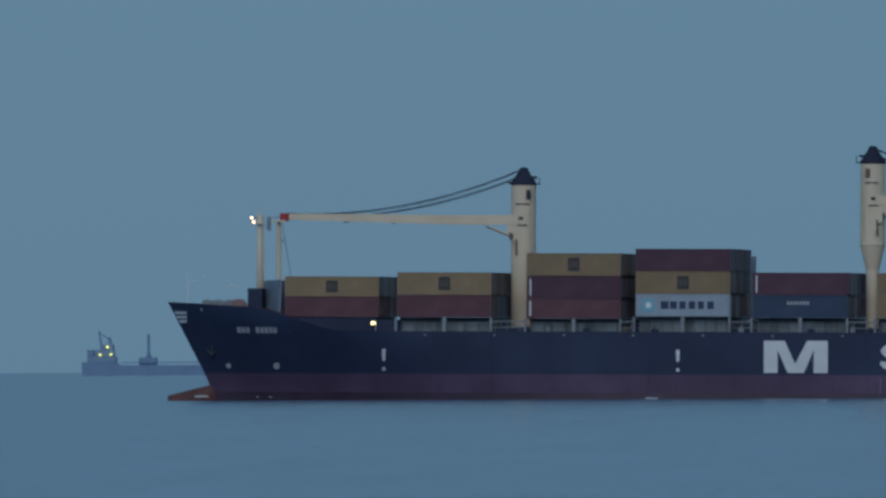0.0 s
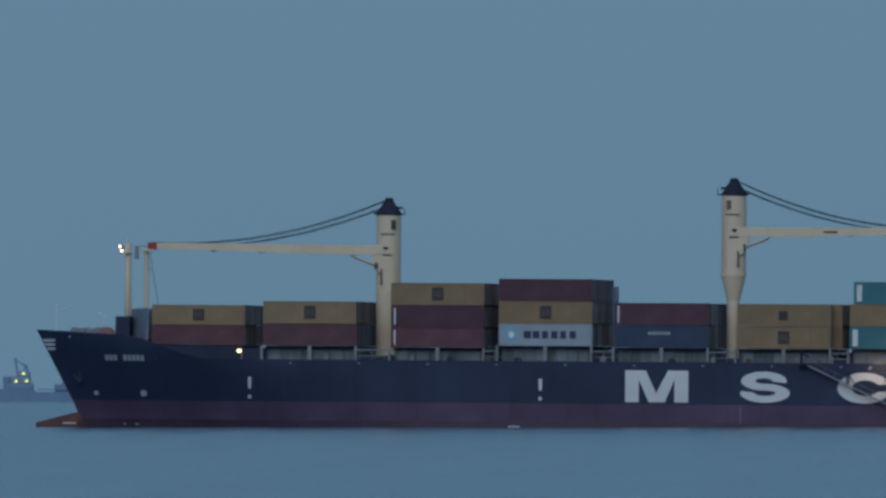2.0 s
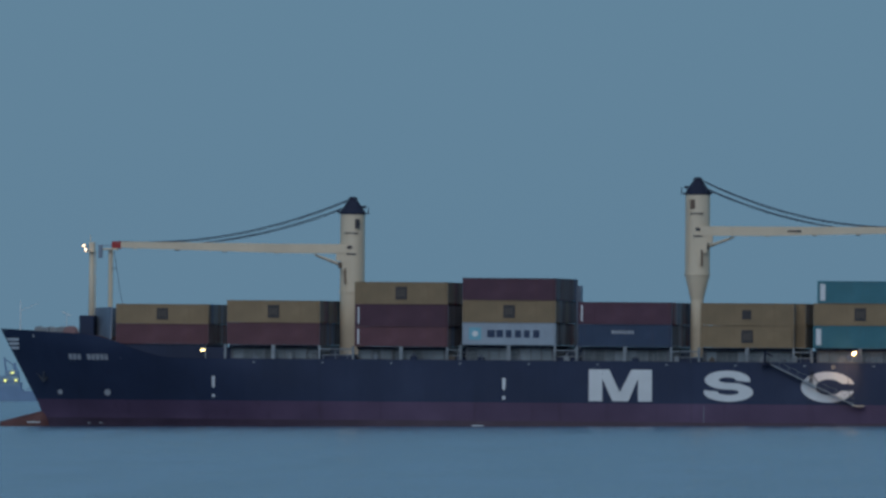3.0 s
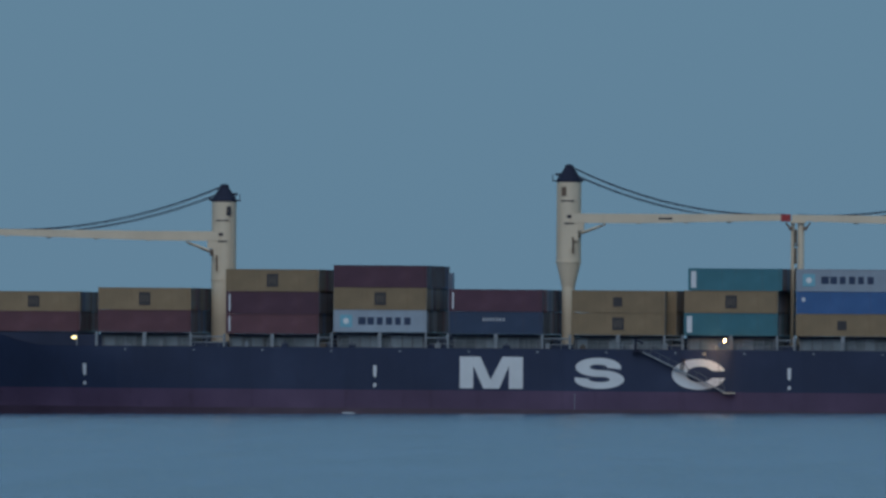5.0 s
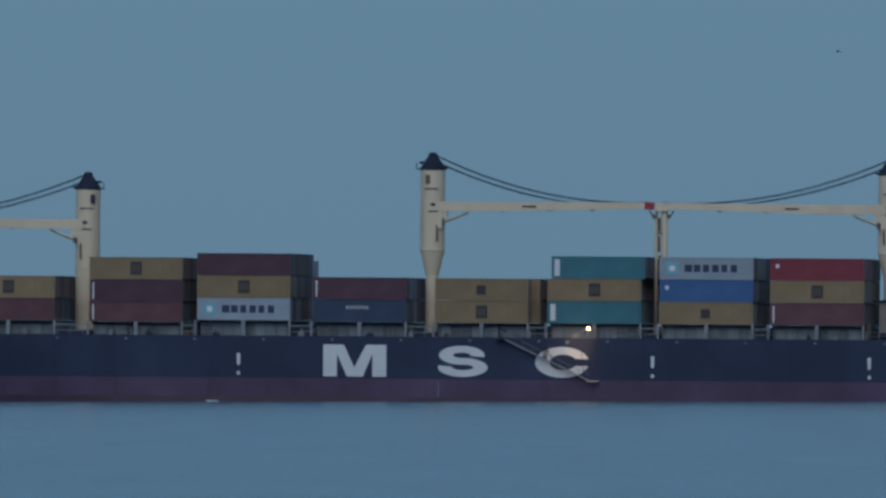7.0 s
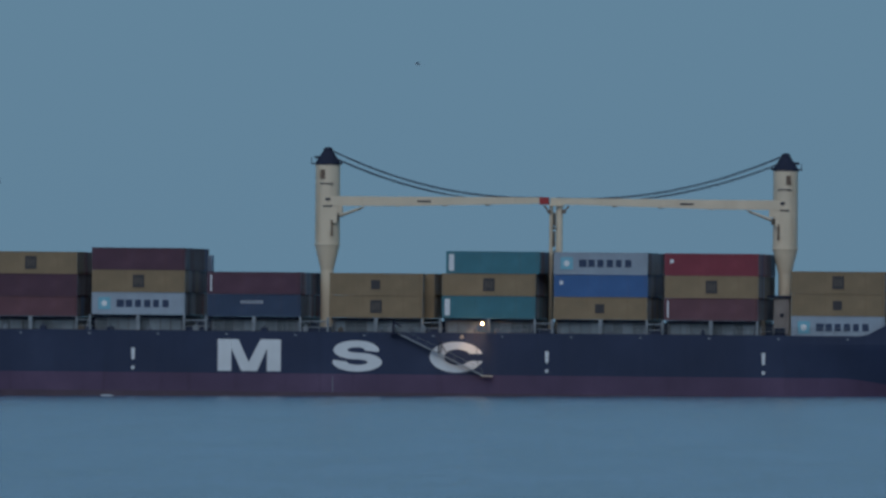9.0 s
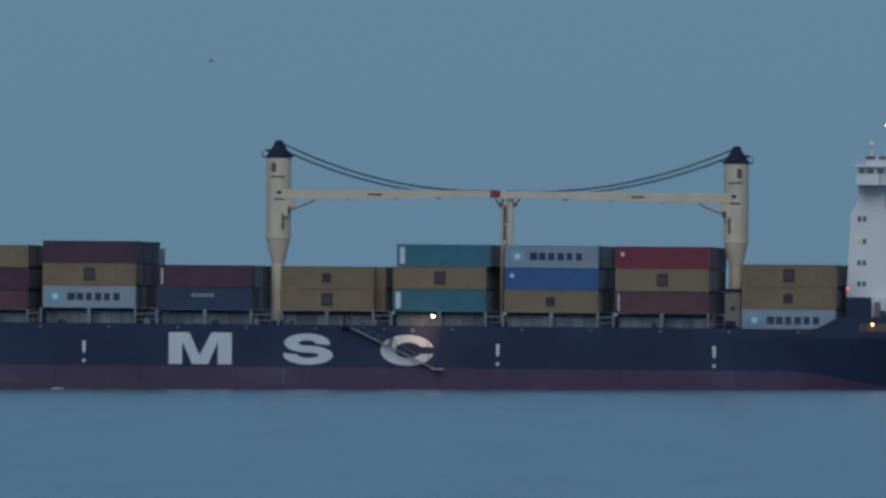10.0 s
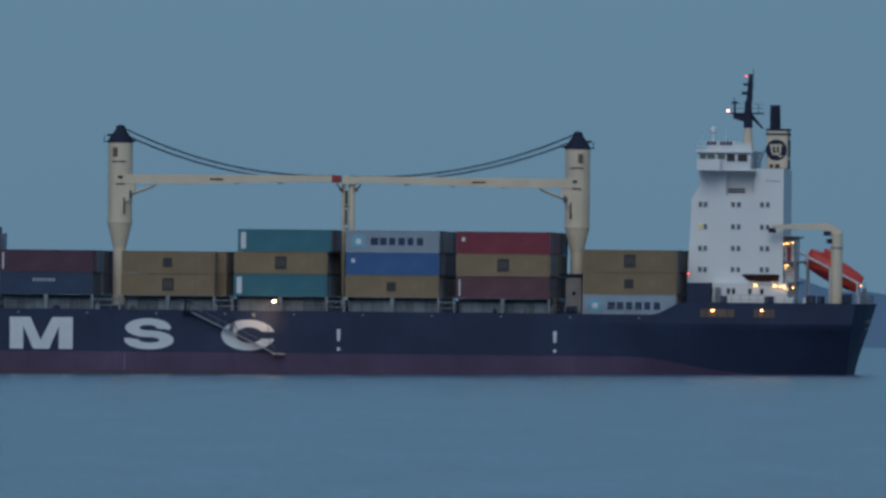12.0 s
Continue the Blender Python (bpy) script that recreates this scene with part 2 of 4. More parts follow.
def stem_x(z):
    return -73.9 - 5.3 * (z - 2) / 10.2 if z > 2 else -73.9 + 0.3 * (2 - z)


def stern_x(z):
    return 108.55 + 1.6 * max(0, z) / 10.1


def half(x, z):
    """Half the hull's breadth."""
    f = min(1, max(0, z / 10.0))
    s = min(1, max(0, (x - stem_x(z)) / (46 - 15 * f)))
    b = MID * (1 - (1 - s) ** (2.0 + 0.5 * f))
    if x > 66:
        a = min(1, (x - 66) / 43)
        b -= 7.0 * a ** 1.6 * max(0, 1 - max(0, z) / 7.4) ** 0.9 + 0.5 * a ** 3
    return max(b, 0.05)


def on_hull(a, z, out=0.03):
    """The point of the near side at the apparent distance a along the ship."""
    x = a
    for _ in range(12):
        x = a - 0.0998 * (MID - half(x, z))
    return Vector((x, MID - half(x, z) - out, z))


def hull():
    bm = B()
    zs = [4.2, 5.4, 6.5, 7.4, 7.45]
    stations = sorted({-79.2 + 34 * (i / 22) ** 1.5 for i in range(23)} | {-45 + 8 * i for i in range(16)} | {76 + 2.2 * i for i in range(16)} | {84.0, 85.2, 86.5, 87.6, 88.5, 111.2})
    x_lo, x_hi = stations[0], stations[-1]
    rows = []
    for x in stations:
        tz = top_z(x)
        boot = boot_z(x)
        lv = [-2.0, -0.6] + [boot * k for k in (0.2, 0.5, 0.8, 1.0)] + [boot + 0.06] + zs + [7.45 + (tz - 7.45) * k / 4 for k in range(1, 5)]
        near, far = [], []
        for z in lv:
            # squeeze the stations between stem and stern at this height
            xx = stem_x(z) + (x - x_lo) / (-45 - x_lo) * (-45 - stem_x(z)) if x < -45 else x
            if x > 76:
                xx = 76 + (x - 76) / (x_hi - 76) * (stern_x(z) - 76)
            h = half(xx, z)
            near.append((xx, MID - h, z))
            far.append((xx, MID + h, z))
        rows.append((near, far))
    loft(bm, [r[0] for r in rows], closed=False)
    loft(bm, [r[1] for r in rows], closed=False)
    for f in bm.faces:
        c = f.calc_center_median()
        f.material_index = (3 if c.z < 0.2 * boot_z(c.x) else 1) if c.z < boot_z(c.x) else 0
        f.smooth = True
    # transom, and decks a little under the plating's edge
    a, b = rows[-1]
    # the transom bulges aft, more so towards the deck
    cols = []
    for p, q in zip(a, b):
        cols.append([(p[0] + 1.75 * max(0, p[2]) / 10.1 * (1 - k * k), (p[1] + q[1]) / 2 + k * (q[1] - p[1]) / 2, p[2]) for k in [j / 6 - 1 for j in range(13)]])
    for i in range(len(cols) - 1):
        for j in range(12):
            f = bm.faces.new([bm.verts.new(p) for p in (cols[i][j], cols[i][j + 1], cols[i + 1][j + 1], cols[i + 1][j])])
            f.material_index = 1 if a[i][2] < boot_z(111) - 0.02 else 0
    edge = [(p[0], p[1], p[2] - 0.06) for p in cols[-1]]
    bm.faces.new([bm.verts.new(p) for p in edge]).material_index = 2
    for (a, b), (c, d) in zip(rows, rows[1:]):
        q = [Vector(p) - Vector((0, 0, 0.06)) for p in (a[-1], b[-1], d[-1], c[-1])]
        bm.faces.new([bm.verts.new(p) for p in q]).material_index = 2
    ob = part("hull", bm, (NAVY, BOOT, DECK, WET), ship, "navy blue hull with dull red boot topping")
    return ob


hull_part = hull()
bulb = B()
loft(bulb, [[(x, MID + w * math.cos(v), (t - 4) / 2 + (t + 4) / 2 * math.sin(v)) for v in [2 * math.pi * i / 20 for i in range(20)]]
            for x, t, w in ((-79.2, 0.0, 0.1), (-78.6, 0.18, 0.4), (-77.6, 0.42, 0.7), (-76.4, 0.75, 0.9), (-75.2, 1.05, 0.95), (-74.0, 1.35, 0.75), (-72.6, 1.45, 0.35))])
part("bulbous_bow", bulb, paint("bulb_rust", (0.11, 0.05, 0.05), 0.6, wear=0.5, stain=(0.06, 0.03, 0.03), spec=0.25), ship, "rust red bulbous bow breaking the surface", True)



def foam(x0, x1, y, z0, wide, seed):
    """Broken white water along the side."""
    bm = B()
    rnd = random.Random(seed)
    rings = []
    n = 14
    for i in range(n + 1):
        k = i / n
        x, w = x0 + (x1 - x0) * k, math.sin(math.pi * (0.06 + 0.88 * k)) * wide
        h = z0 * math.sin(math.pi * (0.05 + 0.9 * k)) * rnd.uniform(0.6, 1.2)
        rings.append([(x, y - w, -0.15), (x, y - w * 0.55, h * 0.7), (x, y, h), (x, y + w * 0.6, h * 0.3), (x, y + w * 0.8, -0.15)])
    loft(bm, rings)
    part("foam", bm, FOAM, ship, "broken white bow wave", True)


def patch(name, corners, mat, label="", parent=None, out=0.03):
    """A flat mark painted on the near side; corners as (apparent distance aft, height)."""
    bm = B()
    vs = [bm.verts.new(on_hull(a, z, out)) for a, z in corners]
    f = bm.faces.new(vs)
    r = bmesh.ops.extrude_face_region(bm, geom=[f])
    bmesh.ops.translate(bm, verts=[v for v in r["geom"] if isinstance(v, bmesh.types.BMVert)], vec=(0, out + 0.02, 0))
    return part(name, bm, mat, parent or ship, label)


def rect(a0, a1, z0, z1):
    return [(a0, z0), (a1, z0), (a1, z1), (a0, z1)]


def hull_marks():
    for a in (-49.2, -11.1, 43.0, 71.2):
        patch("tug_mark", [(a - 0.24, 6.2), (a + 0.24, 6.2), (a + 0.19, 4.8), (a, 4.6), (a - 0.19, 4.8)], MARK, "white tug push mark")
        patch("tug_mark", rect(a - 0.2, a + 0.2, 3.42, 3.84), MARK, "white tug push mark")
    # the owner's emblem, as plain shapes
    patch("emblem_bar", rect(0.0, 1.78, 3.28, 7.42), MARK, "white block of the hull emblem")
    patch("emblem_bar", rect(6.43, 8.25, 3.28, 7.42), MARK, "white block of the hull emblem")
    patch("emblem_wedge", [(1.79, 7.42), (1.79, 6.2), (3.09, 3.28), (5.17, 3.28), (6.42, 6.2), (6.42, 7.42), (5.58, 7.42), (4.05, 4.45), (2.68, 7.42)], MARK, "white wedge of the hull emblem")
    bm = B()
    rings = []
    for up in (True, False):
        for i in range(33):
            k = i / 32
            w = radians(-12 + 282 * k) if up else radians(90 - 282 * k)
            cx, cz = (18.1, 6.15) if up else (18.25, 4.57)
            rx, hx, hy = (2.05, 0.92, 0.44) if up else (2.3, 0.93, 0.44)
            o = (cx + (rx + hx) * math.cos(w), cz + (0.79 + hy) * math.sin(w))
            q = (cx + (rx - hx) * math.cos(w), cz + (0.79 - hy) * math.sin(w))
            if not up:
                o, q = q, o
            rings.append([on_hull(*o), on_hull(*q), on_hull(*q, -0.02), on_hull(*o, -0.02)])
    loft(bm, rings)
    part("emblem_ribbon", bm, MARK, ship, "white double bend of the hull emblem")
    bm = B()
    rings = []
    for i in range(49):
        w, v = radians(13 + 334 * i / 48), radians(27 + 306 * i / 48)
        o, q = (31.2 + 3.5 * math.cos(w), 5.32 + 2.0 * math.sin(w)), (31.35 + 1.75 * math.cos(v), 5.32 + 1.02 * math.sin(v))
        rings.append([on_hull(*o), on_hull(*q), on_hull(*q, -0.02), on_hull(*o, -0.02)])
    loft(bm, rings)
    part("emblem_ring", bm, MARK, ship, "white open ring of the hull emblem")
    for k in range(3):
        patch("bow_stripe", [(-76.95 + 0.25 * k, 10.95 - 0.55 * k), (-75.2, 10.95 - 0.55 * k), (-75.3, 10.62 - 0.55 * k), (-76.8 + 0.25 * k, 10.62 - 0.55 * k)], MARK, "white bow stripe")
    for i in range(9):
        if i == 3:
            continue
        a0 = -68.5 + i * 0.58 + 0.15 * (i > 3)
        patch("name_bar", [(a0, 8.95), (a0 + 0.46, 8.95), (a0 + 0.56, 8.2), (a0 + 0.1, 8.2)], NAMEW, "worn pale name bar")
    for a, w in ((-69.7, 0.33), (-63.3, 0.45)):
        patch("thruster_mark", [(a + w * math.cos(i * 0.785), 3.95 + w * math.sin(i * 0.785)) for i in range(8)], NAMEW, "worn white thruster mark")
    patch("draught_scale", rect(15.0, 15.1, 0.6, 2.7), GREY, "faint white draught scale")
    for a in range(-44, 84, 9):
        patch("fairlead", rect(a, a + 0.28, 7.95, 8.15), PALE, "small pale fairlead")


hull_marks()
foam(-75.4, -73.6, 12.6, 0.05, 0.3, 1)
for k, a in enumerate((-66.0, -64.4, -15.3, 39.0)):
    p = on_hull(a, 0.2)
    foam(p.x, p.x + (1.9 if k == 0 else 1.0 + 0.3 * (k % 3)), p.y, 0.06, 0.2, 3 + k)


def transom_name():
    """Worn bars where the port and name stand on the transom."""
    for z, n in ((7.9, 7), (6.9, 5)):
        for i in range(n):
            y = MID + (i - (n - 1) / 2) * 1.5
            x = stern_x(z) + 1.75 * z / 10.1 * (1 - ((y - MID) / half(stern_x(z), z)) ** 2)
            bm = B()
            box(bm, x - 0.1, x + 0.05, y - 0.4, y + 0.4, z - 0.25, z + 0.25)
            part("name_bar", bm, GREY, ship, "worn pale name bar")


transom_name()


def anchor():
    bm = B()
    p = on_hull(-71.9, 6.2, 0.15)
    rod(bm, p + Vector((0, 0, 1.0)), p - Vector((0, 0, 0.9)), 0.14)
    for s in (-1, 1):
        rod(bm, p - Vector((0, 0, 0.9)), p + Vector((0.9 * s, 0, 0.15)), 0.2, 0.05)
    part("anchor", bm, paint("anchor_iron", (0.035, 0.045, 0.065), 0.8, wear=0.5), ship, "grey anchor housed in the bow")


anchor()


# ---- forecastle ----
def forecastle():
    def fitted(name, bm, mat, label="", smooth=False):
        ob = part(name, bm, mat, ship, label, smooth)
        ob.location.x = -1.0
        return ob

    bm = B()
    box(bm, -67.2, -65.3, 10, 18, 11.3, 14.0, 0.08)
    fitted("forecastle_house", bm, NAVY, "dark steel locker on the forecastle")
    for s in (-1, 1):
        bm = B()
        y1 = MID + s * 9.6
        loft(bm, [[(-65.9, MID, 10.6), (-65.7, MID, 10.6), (-65.5, MID, 15.0), (-65.7, MID, 15.0)],
                  [(-62.5, y1, 9.8), (-62.3, y1, 9.8), (-62.1, y1, 15.1), (-62.3, y1, 15.1)]])
        fitted("breakwater", bm, BREAK, "blue-grey steel breakwater")
    mast = B()
    rod(mast, (-66.2, MID, 11), (-66.2, MID, 22.6), 0.42, 0.32, 14)
    mast_part = fitted("foremast", mast, CREAM, "cream tubular foremast with two lit lamps", True)
    bm = B()
    box(bm, -66.9, -65.6, MID - 0.7, MID + 0.7, 22.3, 22.4)
    box(bm, -66.5, -65.8, MID - 0.4, MID + 0.4, 22.4, 23.6, 0.05)
    rod(bm, (-66.4, MID, 23.6), (-66.4, MID, 24.6), 0.05)
    part("mast_platform", bm, CREAM, mast_part)
    bm = B()
    for i in range(20):
        rod(bm, (-65.72, MID - 0.25, 11.6 + i * 0.53), (-65.72, MID + 0.25, 11.6 + i * 0.53), 0.03, n=5)
    for s in (-0.25, 0.25):
        rod(bm, (-65.72, MID + s, 11.3), (-65.72, MID + s, 22.3), 0.035, n=5)
    part("ladder", bm, CREAM, mast_part)
    for x, z in ((-67.2, 23.15), (-66.95, 22.6)):
        bm = B()
        ball(bm, (x, MID - 0.6, z), 0.17, 0.14, 0.16)
        part("mast_lamp", bm, LAMPW, mast_part, "bright white masthead lamp", True)
        bm = B()
        rod(bm, (x, MID - 0.55, z), (-66.3, MID, z - 0.1), 0.06)
        part("lamp_bracket", bm, BLACK, mast_part)
    bm = B()
    rod(bm, (-75.6, MID, 11.5), (-75.6, MID, 15.9), 0.075, 0.05, n=6)
    rod(bm, (-75.5, MID, 14.6), (-73.2, MID, 15.6), 0.03, 0.02, n=6)
    fitted("jackstaff", bm, WHITE, "thin white jackstaff at the stem")
    for x, y in ((-72.6, 11), (-72.0, 18), (-69.8, 12.5)):
        bm = B()
        rod(bm, (x, y - 1.0, 11.95), (x, y + 1.0, 11.95), 0.4, n=14)
        for s in (-1.05, 1.05):
            rod(bm, (x, y + s - 0.08, 11.95), (x, y + s + 0.08, 11.95), 0.58, n=14)
        box(bm, x - 0.7, x + 0.7, y - 1.3, y + 1.3, 11.1, 11.45)
        box(bm, x + 0.5, x + 1.3, y - 0.5, y + 0.5, 11.2, 12.4, 0.05)
        fitted("mooring_winch", bm, PALE, "pale grey mooring winch")
    bm = B()
    rod(bm, (-68.3, 8.6, 11.75), (-68.3, 11.4, 11.75), 0.62, n=16)
    for y in (8.5, 10, 11.5):
        rod(bm, (-68.3, y - 0.1, 11.75), (-68.3, y + 0.1, 11.75), 0.85, n=16)
    box(bm, -69.0, -67.5, 8.6, 11.4, 11.0, 11.4, 0.05)
    fitted("windlass", bm, paint("windlass_rust", (0.24, 0.15, 0.16), 0.7, wear=0.5), "rusty red windlass drum")
    bm = B()
    rod(bm, (-69.5, MID, 11.4), (-69.5, MID, 14.25), 0.03, n=6)
    rod(bm, (-70.05, MID, 14.5), (-68.95, MID, 13.95), 0.07, 0.05, n=6)
    fitted("signal_arm", bm, WHITE, "thin white signal arm on the forecastle")


forecastle()


# ---- deck cranes ----
def crane(x, top, boom_z, reach, tip_z, neck):
    """A crane at x whose boom reaches by reach metres (negative: forward)."""
    s = 1 if reach > 0 else -1
    c = tagged(new("deck_crane"), "cream cylindrical deck crane with a black cap and a level boom", "crane", "deck cranes")
    CARRIED.append((c, pose(0, 0, 0)))
    y = MID
    body_top, seam = top - 2.1, boom_z - 5.6
    bm = B()
    prof = [(1.62, body_top), (1.62, seam), (1.7, seam - 0.02), (1.7, seam - 0.2), (1.62, seam - 0.22), (neck, seam - 3.4), (neck, 8.4)]
    rings = [[(x + r * math.cos(a), y + r * math.sin(a), z) for a in [2 * math.pi * i / 28 for i in range(28)]] for r, z in prof]
    loft(bm, rings)
    part("tower", bm, CREAM, c, smooth=False)
    bm = B()
    prof = [(1.7, body_top - 0.02), (1.72, body_top + 0.16), (1.5, body_top + 0.5), (0.62, top - 0.28), (0.45, top), (0.05, top + 0.02)]
    loft(bm, [[(x + r * math.cos(a), y + r * math.sin(a), z) for a in [2 * math.pi * i / 16 for i in range(16)]] for r, z in prof])
    box(bm, x - s * 2.15, x - s * 1.4, y - 0.5, y + 0.5, body_top + 0.05, body_top + 0.2)
    rod(bm, (x - s * 2.1, y - 0.4, body_top + 0.1), (x - s * 2.1, y - 0.4, body_top + 0.95), 0.05, n=5)
    box(bm, x - s * 1.75, x - s * 0.8, y - 0.4, y + 0.4, body_top + 0.8, body_top + 1.12, 0.08)
    box(bm, x + s * 1.3, x + s * 1.95, y - 0.5, y + 0.3, body_top + 0.1, body_top + 0.38, 0.04)
    ball(bm, (x, y, top - 0.12), 0.62, 0.62, 0.34, 12)
    part("cap", bm, BLACK, c, "black winch cap")
    bm = B()
    w = -s * (0.8 if top < 30 else 0.5)
    box(bm, x + w - 0.3, x + w + 0.3, y - 1.66, y - 1.2, body_top - 1.85, body_top - 0.65, 0.03)
    part("cab_window", bm, GLASS if top < 30 else RECESS, c, "small window of the crane's cab")
    bm = B()
    box(bm, x - 0.85, x + 0.85, y - 1.67, y - 1.3, body_top - 2.55, body_top - 2.42)
    part("vent_slot", bm, BLACK, c)
    bm = B()
    for dy in (-0.62, 0.42):
        loft(bm, [[(x + s * 0.5, y - 1.0 + dy, boom_z + 0.62), (x + s * 0.5, y - 0.8 + dy, boom_z + 0.62), (x + s * 0.5, y - 0.8 + dy, boom_z - 0.62), (x + s * 0.5, y - 1.0 + dy, boom_z - 0.62)],
                  [(x + s * 9, y - 0.8 + dy, boom_z + 0.62), (x + s * 9, y - 0.6 + dy, boom_z + 0.62), (x + s * 9, y - 0.6 + dy, boom_z - 0.6), (x + s * 9, y - 0.8 + dy, boom_z - 0.6)],
                  [(x + reach - s * 1.3, y + dy * 0.6, tip_z + 0.42), (x + reach - s * 1.3, y + 0.2 + dy * 0.6, tip_z + 0.42), (x + reach - s * 1.3, y + 0.2 + dy * 0.6, tip_z - 0.38), (x + reach - s * 1.3, y + dy * 0.6, tip_z - 0.38)]])
    for i in range(8):
        k = (i + 0.5) / 8
        xx = x + s * 2 + (reach - s * 3.4) * k
        box(bm, xx - 0.15, xx + 0.15, y - 1.3 + 0.9 * k, y - 0.2 + 0.6 * k, boom_z - 0.2, boom_z + 0.1)
    boom = part("boom", bm, CREAM, c)
    bm = B()
    box(bm, x + reach - s * 1.35, x + reach - s * 0.1, y - 0.4, y + 0.5, tip_z - 0.5, tip_z + 0.45, 0.08)
    part("boom_head", bm, REDP if s < 0 and top < 30 or s > 0 else CREAM, boom, "boom head with sheaves")
    if top > 30:
        bm = B()
        box(bm, x + s * 12.8 - 0.9, x + s * 12.8 + 0.9, y - 1.3, y - 0.9, boom_z - 0.05, boom_z + 0.14)
        part("boom_plate", bm, BLACK, boom)
    bm = B()
    rod(bm, (x + s * 0.6, y - 1.45, boom_z - 2.3), (x + s * 4.9, y - 0.9, boom_z - 0.75), 0.17, 0.12)
    loft(bm, [[(x + s * d, y - 1.62, z), (x + s * d, y - 1.3, z), (x + s * (d + e), y - 1.3, z), (x + s * (d + e), y - 1.62, z)] for d, e, z in ((0.1, 0.35, boom_z - 4.2), (0.2, 0.9, boom_z - 2.4), (0.1, 1.5, boom_z - 0.7))])
    box(bm, x + s * 0.9 - 0.25, x + s * 0.9 + 0.5, y - 1.7, y - 1.2, boom_z - 2.9, boom_z - 1.4)
    box(bm, x + s * 1.5 - 0.5, x + s * 1.5 + 0.6, y - 1.5, y - 0.6, boom_z - 1.6, boom_z - 0.62)
    part("luffing_strut", bm, CREAM, c)
    # dark rod and block added to stand for the strut's shaded underside
    bm = B()
    rod(bm, (x + s * 0.5, y - 1.55, boom_z - 2.55), (x + s * 4.6, y - 1.0, boom_z - 0.98), 0.1, 0.07)
    box(bm, x + s * 1.35 - 0.35, x + s * 1.35 + 0.35, y - 1.62, y - 1.2, boom_z - 2.55, boom_z - 1.75, 0.05)
    part("strut_shade", bm, BROWN if top > 30 else RECESS, c, "dark rod added as shade under the strut")
    bm = B()
    box(bm, x + s * 0.1 - 0.5, x + s * 0.1 + 0.7, y - 1.72, y - 1.4, boom_z - 0.75, boom_z - 0.6)
    part("boom_pivot", bm, BLACK, c)
    bm = B()
    box(bm, x + s * 0.2 - 0.3, x + s * 0.2 + 0.3, y - 1.72, y - 1.4, boom_z + 0.05, boom_z + 0.4, 0.05)
    part("boom_pivot", bm, BLACK, c)
    # box added for the dark bracket below the strut, ladder and lugs
    bm = B()
    box(bm, x + s * 0.75 - 0.13, x + s * 0.75 + 0.13, y - 1.72, y - 1.5, boom_z - 4.6, boom_z - 2.5, 0.04)
    part("strut_bracket", bm, RECESS, c, "dark bracket added below the strut")
    bm = B()
    for d in (-0.2, 0.2):
        rod(bm, (x - s * 1.1 + d, y - 1.42, boom_z - 5.2), (x - s * 1.1 + d, y - 1.42, body_top - 0.3), 0.03, n=5)
    for i in range(22):
        z = boom_z - 5.1 + i * (body_top - boom_z + 4.7) / 22
        rod(bm, (x - s * 1.1 - 0.2, y - 1.42, z), (x - s * 1.1 + 0.2, y - 1.42, z), 0.02, n=5)
    part("ladder", bm, CREAM, c)
    for k in (0.28, 0.52, 0.74):
        bm = B()
        p = Vector((x + s * 2 + (reach - s * 3.4) * k, y - 0.6 + 0.3 * k, boom_z - 0.6 + (tip_z - boom_z + 0.2) * k))
        box(bm, p.x - 0.3, p.x + 0.3, p.y - 0.3, p.y + 0.1, p.z - 0.2, p.z + 0.02, 0.04)
        part("boom_lug", bm, BROWN if k > 0.6 else CREAM, boom)
    for k, (z0, frac) in enumerate(((top - 0.35, 0.97), (top - 1.15, 0.62))):
        for dy in (-0.5, 0.25):
            bm = B()
            end = (x + reach * frac, y + dy * 0.6, tip_z + 0.45 + (boom_z - tip_z) * (1 - frac))
            wire(bm, sag((x + s * 0.6, y + dy, z0 + 0.1 * (dy < 0)), end, (1.75 if k == 0 else 0.65) + 0.12 * (dy > 0)), 0.064 if dy < 0 else 0.046)
            part("wire_rope", bm, WIRE, c)
    return c


crane(-32.75, 29.6, 22.95, -31.9, 23.3, 1.6)
crane(12.66, 32.45, 25.6, 29.2, 25.85, 0.85)
crane(72.75, 32.1, 25.5, -30.9, 25.8, 0.85)


bm = B()
box(bm, 71.4, 73.45, 13.6, 15.4, 8.4, 13.4, 0.06)
pedestal = part("crane_pedestal", bm, paint("pedestal_grey", (0.4, 0.38, 0.38), 0.6, wear=0.5, stain=(0.2, 0.14, 0.1)), ship, "weathered pale crane pedestal")
bm = B()
box(bm, 70.6, 73.9, 13.2, 15.6, 13.42, 13.72)
part("walkway", bm, NAVY, pedestal, "dark walkway across the pedestal")
bm = B()
box(bm, 72.3, 72.7, 13.5, 13.59, 10.9, 11.4)
part("junction_box", bm, NAVY, pedestal)
bm = B()
rod(bm, (71.6, 12.6, 8.95), (73.0, 12.6, 8.95), 0.5, n=12)
box(bm, 71.2, 73.3, 12.0, 13.1, 8.4, 8.75)
part("deck_winch", bm, NAVY, ship, "dark deck winch beside the crane")
bm = B()
box(bm, 70.6, 71.2, 2.2, 3.0, 8.4, 10.5, 0.05)
part("lashing_box", bm, BROWN, ship, "rusty brown lashing gear box")


